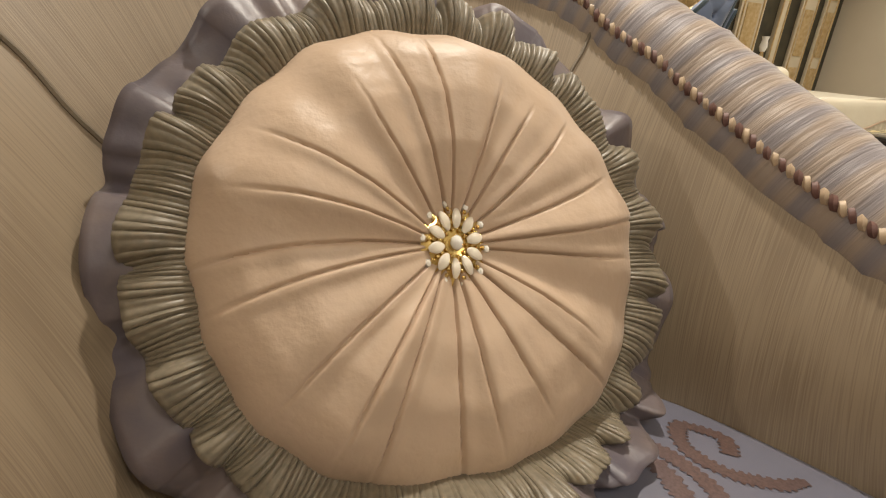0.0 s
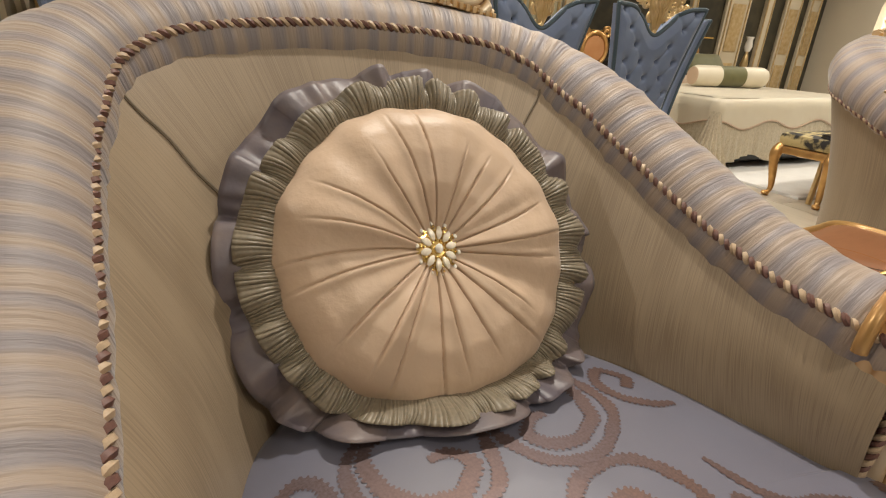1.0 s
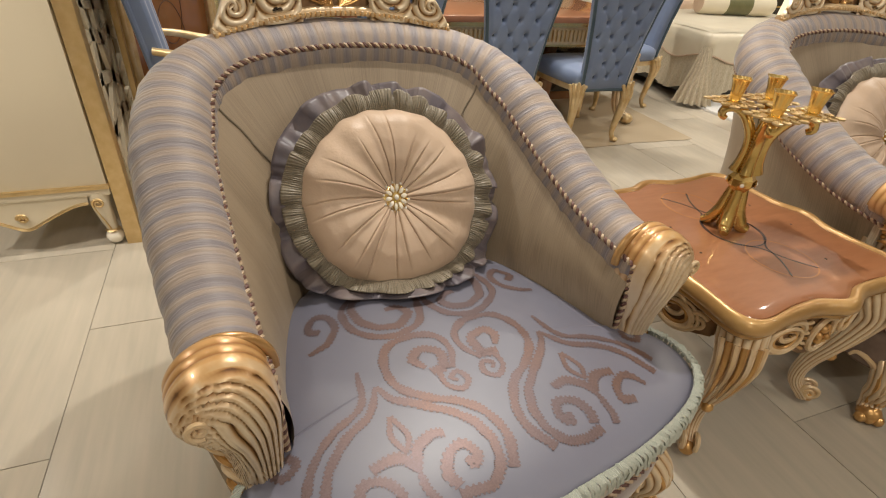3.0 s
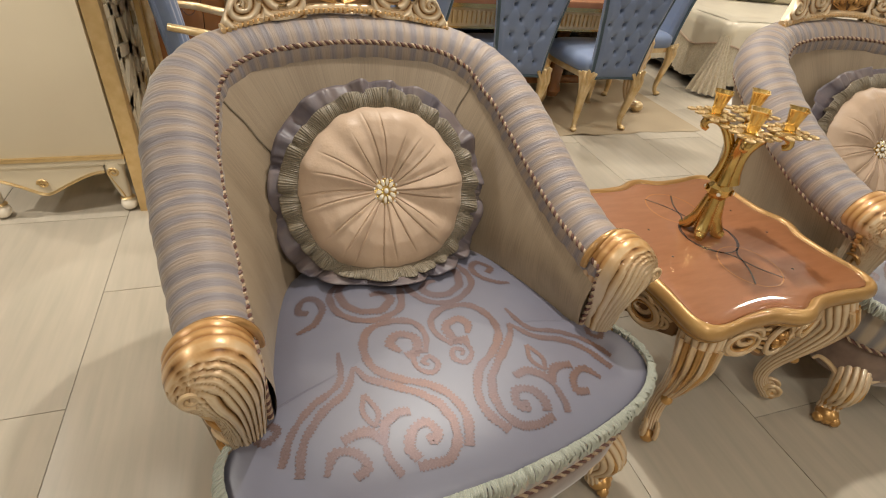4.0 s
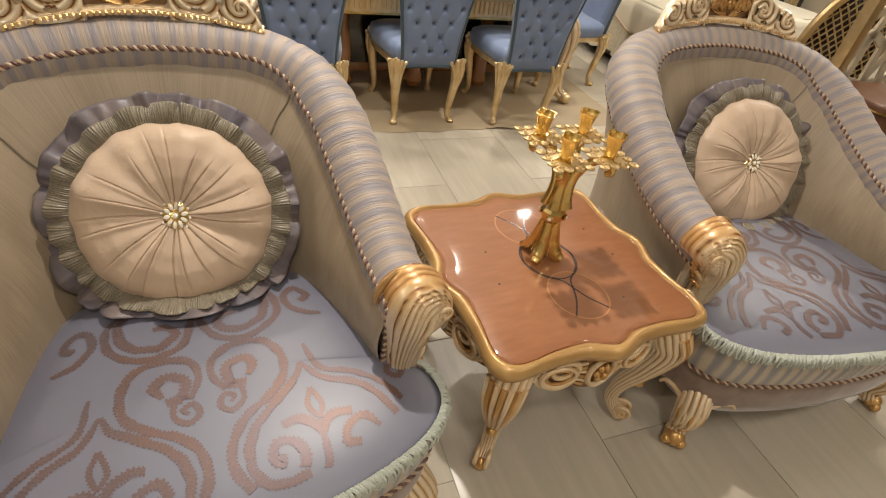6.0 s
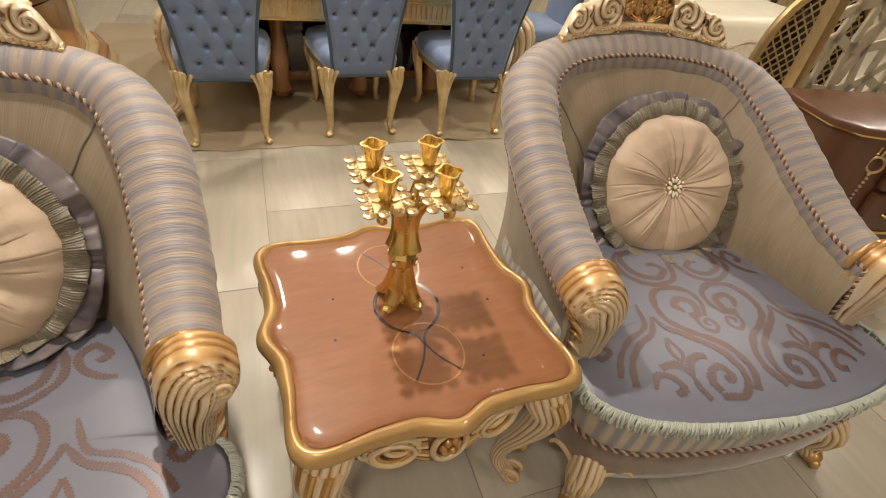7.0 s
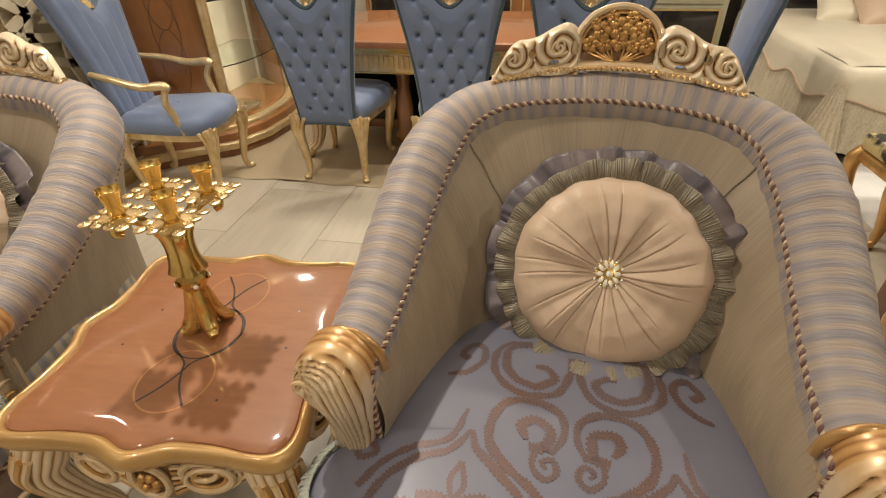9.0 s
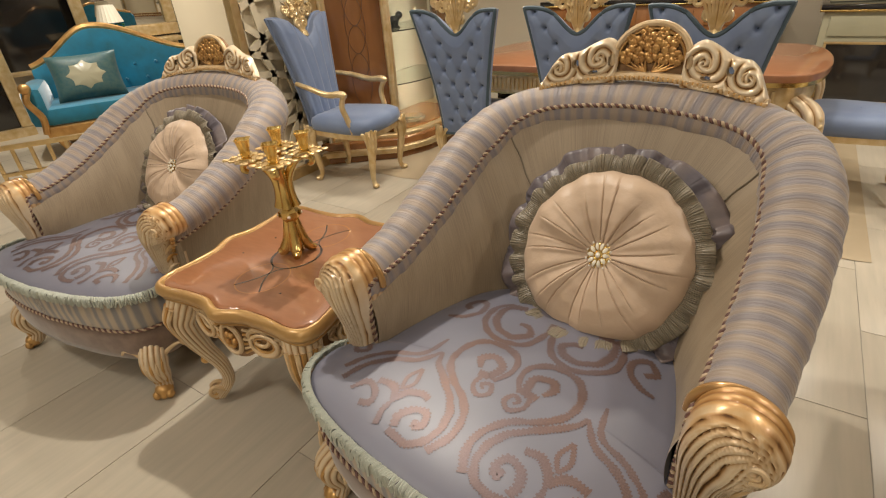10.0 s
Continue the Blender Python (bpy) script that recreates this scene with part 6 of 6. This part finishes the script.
# ---- sideboard behind the dining set ----
def build_sideboard(x0, x1, y, h, name, label, m):
    sb = thing(name, pose(x0, y, 0), label, "sideboard")
    w = x1 - x0
    part("body", box(Soup(), (0, 0, 0.08), (w, 0.45, h), 0.008), m, sb)
    part("plinth", box(Soup(), (0.02, 0.02, 0), (w - 0.02, 0.45, 0.08), 0.004), BLACK, sb)
    part("top", box(Soup(), (-0.03, -0.03, h), (w + 0.03, 0.47, h + 0.04), 0.01), BLACK, sb)
    part("gold_edge", box(Soup(), (-0.034, -0.036, h - 0.018), (w + 0.034, 0.47, h - 0.001), 0.005), BRASS, sb)
    k = max(int(w / 0.5), 1)
    for i in range(k):
        a, b = w * i / k + 0.05, w * (i + 1) / k - 0.05
        d = part("door", box(Soup(), (a, -0.014, 0.14), (b, -0.001, h - 0.24), 0.005), BLACK if i % 2 == 0 else m, sb, "panelled door with gold frame")
        dr = part("drawer", box(Soup(), (a, -0.014, h - 0.20), (b, -0.001, h - 0.05), 0.005), m, sb)
        for p, q, r, s in ((a, b, 0.14, 0.16), (a, b, h - 0.26, h - 0.24), (a, a + 0.02, 0.16, h - 0.26), (b - 0.02, b, 0.16, h - 0.26)):
            part("gold_frame", box(Soup(), (p, -0.022, r), (q, -0.0145, s), 0.003), BRASS_DULL, d)
        part("knob", ball(Soup(), ((a + b) / 2, -0.024, h - 0.125), 0.014, 8), BRASS, dr)
    return sb


SAGE = mat("sage_ivory_lacquer", (0.36, 0.34, 0.24), 0.35, coat=0.3, blotch=((0.32, 0.3, 0.2), (3, 3, 3), 0.6))
build_sideboard(2.35, 3.25, 4.35, 0.86, "black_sideboard", "sage and black lacquered sideboard with gold lines", SAGE)
build_sideboard(-0.2, 1.9, 4.6, 0.92, "walnut_sideboard", "walnut sideboard with gold carving behind the dining table", WALNUT)
hutch = thing("hutch", pose(2.35, 4.45, 0.905), "panelled sage hutch with gold frames on the sideboard", "cabinet")
part("body", box(Soup(), (0.02, 0.05, 0), (0.88, 0.34, 1.2), 0.008), SAGE, hutch)
for a, b in ((0.05, 0.43), (0.47, 0.85)):
    for p, q, r, s_ in ((a, b, 0.06, 0.09), (a, b, 1.1, 1.13), (a, a + 0.03, 0.09, 1.1), (b - 0.03, b, 0.09, 1.1)):
        part("gold_frame", box(Soup(), (p, 0.034, r), (q, 0.049, s_), 0.004), BRASS_DULL, hutch)
    part("black_pane", box(Soup(), (a + 0.1, 0.042, 0.2), (b - 0.1, 0.0495, 1.0), 0.003), BLACK, hutch)


# ---- dresser, lattice panel and woven-back chair ----
def build_dresser():
    d = thing("dresser", pose(2.89, 0.254, 0, 0, 0, -8), "dark mahogany dresser with gilt lines and carved skirt", "dresser")
    o = [(0, 0.36), (0, 0.06), (0.07, -0.03), (0.22, -0.07), (0.55, -0.10), (0.9, -0.07), (1.05, -0.03), (1.12, 0.06), (1.12, 0.36)]
    o = np.array(o)
    c = np.array([0.56, 0.16])
    part("body", plate(Soup(), o, 0.28, 0.72), MAHOGANY, d, "glossy mahogany body")
    part("top", plate(Soup(), c + (o - c) * 1.05, 0.73, 0.76, 0.012), MAHOGANY, d)
    part("gold_line", plate(Soup(), c + (o - c) * 1.03, 0.72, 0.73), BRASS, d)
    part("gold_base_line", plate(Soup(), c + (o - c) * 1.02, 0.265, 0.28), BRASS, d)
    part("skirt", plate(Soup(), c + (o - c) * 0.98, 0.19, 0.265), MAHOGANY, d, "carved skirt with gilt scrolls")
    for x in (0.06, 1.06):
        for y in (0.03, 0.32):
            s = Soup()
            cabriole(s, x, y, x - 0.56, y - 0.16, 0.24, 0.04)
            part("leg", s, GILT, d)
    for z0, z1 in ((0.30, 0.49), (0.51, 0.70)):
        dr = part("drawer", box(Soup(), (0.24, -0.115, z0), (0.88, -0.075, z1), 0.01), MAHOGANY, d)
        for x in (0.38, 0.74):
            p = spline([(x - 0.05, -0.118, (z0 + z1) / 2), (x - 0.02, -0.140, (z0 + z1) / 2 - 0.015), (x + 0.02, -0.140, (z0 + z1) / 2 - 0.015), (x + 0.05, -0.118, (z0 + z1) / 2)], 14)
            part("handle", sweep(Soup(), p, 0.006, 6), BRASS, dr, "brass drop handle")
    t = np.linspace(0, 2 * np.pi, 24)
    orn = part("gilt_drop", sweep(Soup(), np.stack([0.035 + 0.02 * np.cos(t), 0.012 - 0.018 * np.cos(t), 0.63 + 0.035 * np.sin(t)], 1) + (-0.012, -0.012, 0), 0.006, 6, caps=False), BRASS_DULL, d, "gilt carved drop on the canted corner")
    for k in range(9):
        part("drop_leaf", ball(Soup(), (0.024 + 0.003 * math.sin(k), 0.002, 0.585 - 0.02 * k), 0.009 - 0.0005 * k, 8), BRASS_DULL, orn)
        part("drop_leaf", ball(Soup(), (0.012 + 0.012 * (k % 3), 0.012 - 0.012 * (k % 3), 0.675 + 0.012 * (k // 3)), 0.007, 8), BRASS_DULL, orn)
    orn.location = (0.155, -0.066, -0.02)
    for k in range(5):
        sp = spiral((0.30 + 0.12 * k, 0.228), 0.006, 0.03, k, 1.3 * (1 if k % 2 else -1), 20)
        part("gilt_scroll", sweep(Soup(), np.c_[sp[:, 0], np.full(20, -0.10), sp[:, 1]], 0.007, 6), BRASS_DULL, d)
    return d


build_dresser()
lattice(pose(3.15, 0.78, 0.30, 0, 0, 4), 0.95, 1.35, "room_divider", "gold-framed ivory lattice panel standing behind the dresser", "screen", 9, 0.07)
stand = tagged(part("low_stand", box(Soup(), (3.1, 0.72, 0.0), (4.15, 0.92, 0.298), 0.01), MAHOGANY), "low mahogany stand under the lattice panel", "stand")


def build_woven_chair():
    ch = thing("woven_back_chair", pose(3.46, 1.02, 0, 0, 0, -15), "gold-framed chair with black and gold woven back", "chair")
    t = np.linspace(0, 2 * np.pi, 40)
    fr = np.stack([0.27 * np.sign(np.cos(t)) * np.abs(np.cos(t)) ** 0.8, np.full(40, 0.0), 0.73 + 0.40 * np.sin(t)], 1)
    fr[:, 1] -= 0.1 * (fr[:, 2] - 0.5)
    frame_ = part("back_frame", sweep(Soup(), fr, 0.026, 8, caps=False), BRASS_DULL, ch, "gold oval back frame")
    pan = fr * (0.95, 1, 1)
    v = np.vstack([pan + (0, 0.004, 0), pan - (0, 0.004, 0)])
    part("back_panel", Soup().add(v, [tuple(range(40)), tuple(range(40, 80))[::-1]]), BLACK, ch, "black woven panel")
    for sg in (1, -1):
        for k in np.arange(-0.6, 0.61, 0.052):
            pts = []
            for s in np.linspace(-0.6, 0.6, 40):
                x, z = (s + k) * 0.5 * sg, 0.73 + (s - k) * 0.55
                if (x / 0.262) ** 2 + ((z - 0.73) / 0.39) ** 2 < 1:
                    pts.append((x, -0.1 * (z - 0.5) - 0.007, z))
            if len(pts) > 2:
                part("gold_strand", sweep(Soup(), pts, 0.0048, 5), CHAIRGOLD, ch)
    part("seat", box(Soup(), (-0.25, 0.0, 0.40), (0.25, 0.48, 0.48), 0.03), BLACK, ch)
    for x in (-0.2, 0.2):
        for y in (0.02, 0.44):
            part("leg", sweep(Soup(), [(x, y, 0.42), (x, y, 0.2), (x * 1.04, y, 0.005)], 0.018, 8), BRASS_DULL, ch)
    return ch


build_woven_chair()


# ---- far corner with teal sofa ----
DEEPTEAL = mat("dark_teal_brocade", (0.012, 0.07, 0.085), 0.5, sheen=0.4, blotch=((0.05, 0.10, 0.09), (30, 30, 30), 0.4))


def build_sofa():
    so = thing("teal_sofa", pose(-3.42, 1.60, 0, 0, 0, 64), "teal tufted velvet sofa with gilt carved frame", "sofa")
    part("seat", box(Soup(), (-0.78, -0.35, 0.30), (0.78, 0.35, 0.46), 0.05), TEAL, so)
    part("seat_rail", box(Soup(), (-0.80, -0.38, 0.20), (0.80, 0.38, 0.30), 0.02), GILT, so, "gilt carved seat rail")
    xs = np.linspace(-0.80, 0.80, 60)
    top = 0.70 + 0.36 * np.exp(-(((xs + 0.2) / np.where(xs < -0.2, 0.4, 0.62)) ** 2))
    rows = [np.c_[xs, np.full(60, 0.30), np.full(60, 0.40)], np.c_[xs, np.full(60, 0.27), 0.4 + (top - 0.4) * 0.5], np.c_[xs, np.full(60, 0.32), top], np.c_[xs, np.full(60, 0.40), top], np.c_[xs, np.full(60, 0.40), np.full(60, 0.3)]]
    back = part("backrest", Soup().add(np.concatenate(rows), grid_faces(5, 60)), TEAL, so, "arched teal tufted back", 70)
    part("top_rail", sweep(Soup(), np.c_[xs, np.full(60, 0.37), top + 0.02], 0.035, 8), GILT, so, "gilt carved top rail")
    for k in range(7):
        for r in range(2):
            x = -0.62 + 0.20 * k + 0.12 * r
            part("button", ball(Soup(), (x, 0.268, 0.55 + 0.14 * r), 0.014, 8), TEAL, back)
    for sg in (-1, 1):
        part("arm", box(Soup(), (sg * 0.80 - 0.09, -0.36, 0.3), (sg * 0.80 + 0.09, 0.36, 0.66), 0.07), TEAL, so)
        part("arm_scroll", ball(sweep(Soup(), spline([(sg * 0.80, -0.38, 0.66), (sg * 0.84, -0.40, 0.55), (sg * 0.78, -0.38, 0.4), (sg * 0.80, -0.37, 0.25)], 16), 0.03, 8), (sg * 0.82, -0.39, 0.66), 0.05), GILT, so)
        for y in (-0.33, 0.33):
            s = Soup()
            cabriole(s, sg * 0.68, y, sg, y, 0.22, 0.04)
            part("leg", s, GILT, so)
    return so


build_sofa()
cushion = bed_pillow(-3.54, 1.28, 0.66, 64, 68, DEEPTEAL, "teal cushion with gold medallion on the sofa")
cushion.name = "sofa_cushion"
med = part("medallion", lathe(Soup(), [(0.15, 0), (0.14, 0.006), (0.02, 0.01)], (0, 0, 0.075), 24, 8, 0.14, (1, 0.8)), SAGE, cushion, "woven gold medallion")


def wall_frame(at, w, h, inner, label, name, deep=0.08):
    fr = thing(name, at, label, "frame")
    part("pane", box(Soup(), (-w / 2, 0, 0), (w / 2, 0.03, h), 0.002), inner, fr)
    for x0, x1, z0, z1 in ((-w / 2 - deep, w / 2 + deep, -deep, 0), (-w / 2 - deep, w / 2 + deep, h, h + deep), (-w / 2 - deep, -w / 2, 0, h), (w / 2, w / 2 + deep, 0, h)):
        part("frame_bar", box(Soup(), (x0, -0.04, z0), (x1, 0.04, z1), 0.015), CHAIRGOLD, fr, "gold moulded frame bar")
    return fr


wall_frame(pose(-5.9, 2.2, 0.55, 0, 0, 74), 3.4, 1.9, BLACK, "black glass panel in a gold frame on the wall", "wall_glass", 0.06)
wall_frame(pose(-5.3, 2.75, 0.95, 0, 0, 70), 0.9, 0.9, MIRROR, "mirror in a carved gold frame", "gold_mirror", 0.14)
wall_frame(pose(-5.0, 0.55, 0.1, 0, 0, 78), 0.9, 1.9, BLACK, "tall dark mirror in an ivory and gold frame", "tall_mirror", 0.12)
con = thing("console_table", pose(-5.2, 2.55, 0, 0, 0, 70), "gold console table under the mirror", "table")
part("top", box(Soup(), (-0.7, -0.2, 0.74), (0.7, 0.2, 0.79), 0.01), CHAIRGOLD, con)
for x in (-0.6, 0.6):
    for y in (-0.15, 0.15):
        part("leg", sweep(Soup(), [(x, y, 0.74), (x * 1.03, y, 0.4), (x, y, 0.005)], 0.03, 8), CHAIRGOLD, con)
lamp = thing("shade_lamp", pose(-5.05, 2.4, 0.7905), "table lamp with pleated cream shade and flowers", "lamp")
part("base", lathe(Soup(), [(0.07, 0), (0.03, 0.04), (0.05, 0.12), (0.02, 0.22)], m=14), RED, lamp)
part("shade", lathe(Soup(), [(0.15, 0.24), (0.09, 0.44), (0.086, 0.44), (0.146, 0.24)], m=40, lobes=20, depth=0.03), SHADE, lamp, "pleated cream shade")
leafs = Soup()
rl = random.Random(2)
for k in range(16):
    ball(leafs, (rl.uniform(-0.12, 0.12), rl.uniform(-0.1, 0.1), 0.21 + rl.uniform(-0.03, 0.03)), 0.025, 6, (1, 0.6, 0.4))
part("leaves", leafs, GREEN, lamp)["kind"] = "stuff"
rail = thing("gold_stand", pose(-3.0, 0.55, 0, 0, 0, 60), "low gold barred stand", "stand")
for x0, x1, z0, z1 in ((-0.4, 0.4, 0.26, 0.30), (-0.4, 0.4, 0.04, 0.07)):
    part("bar", box(Soup(), (x0, -0.02, z0), (x1, 0.02, z1), 0.006), BRASS_DULL, rail)
for k in range(7):
    x = -0.39 + 0.13 * k
    part("upright", box(Soup(), (x - 0.014, -0.014, 0.0), (x + 0.014, 0.014, 0.26), 0.004), BRASS_DULL, rail)

build_tiles()
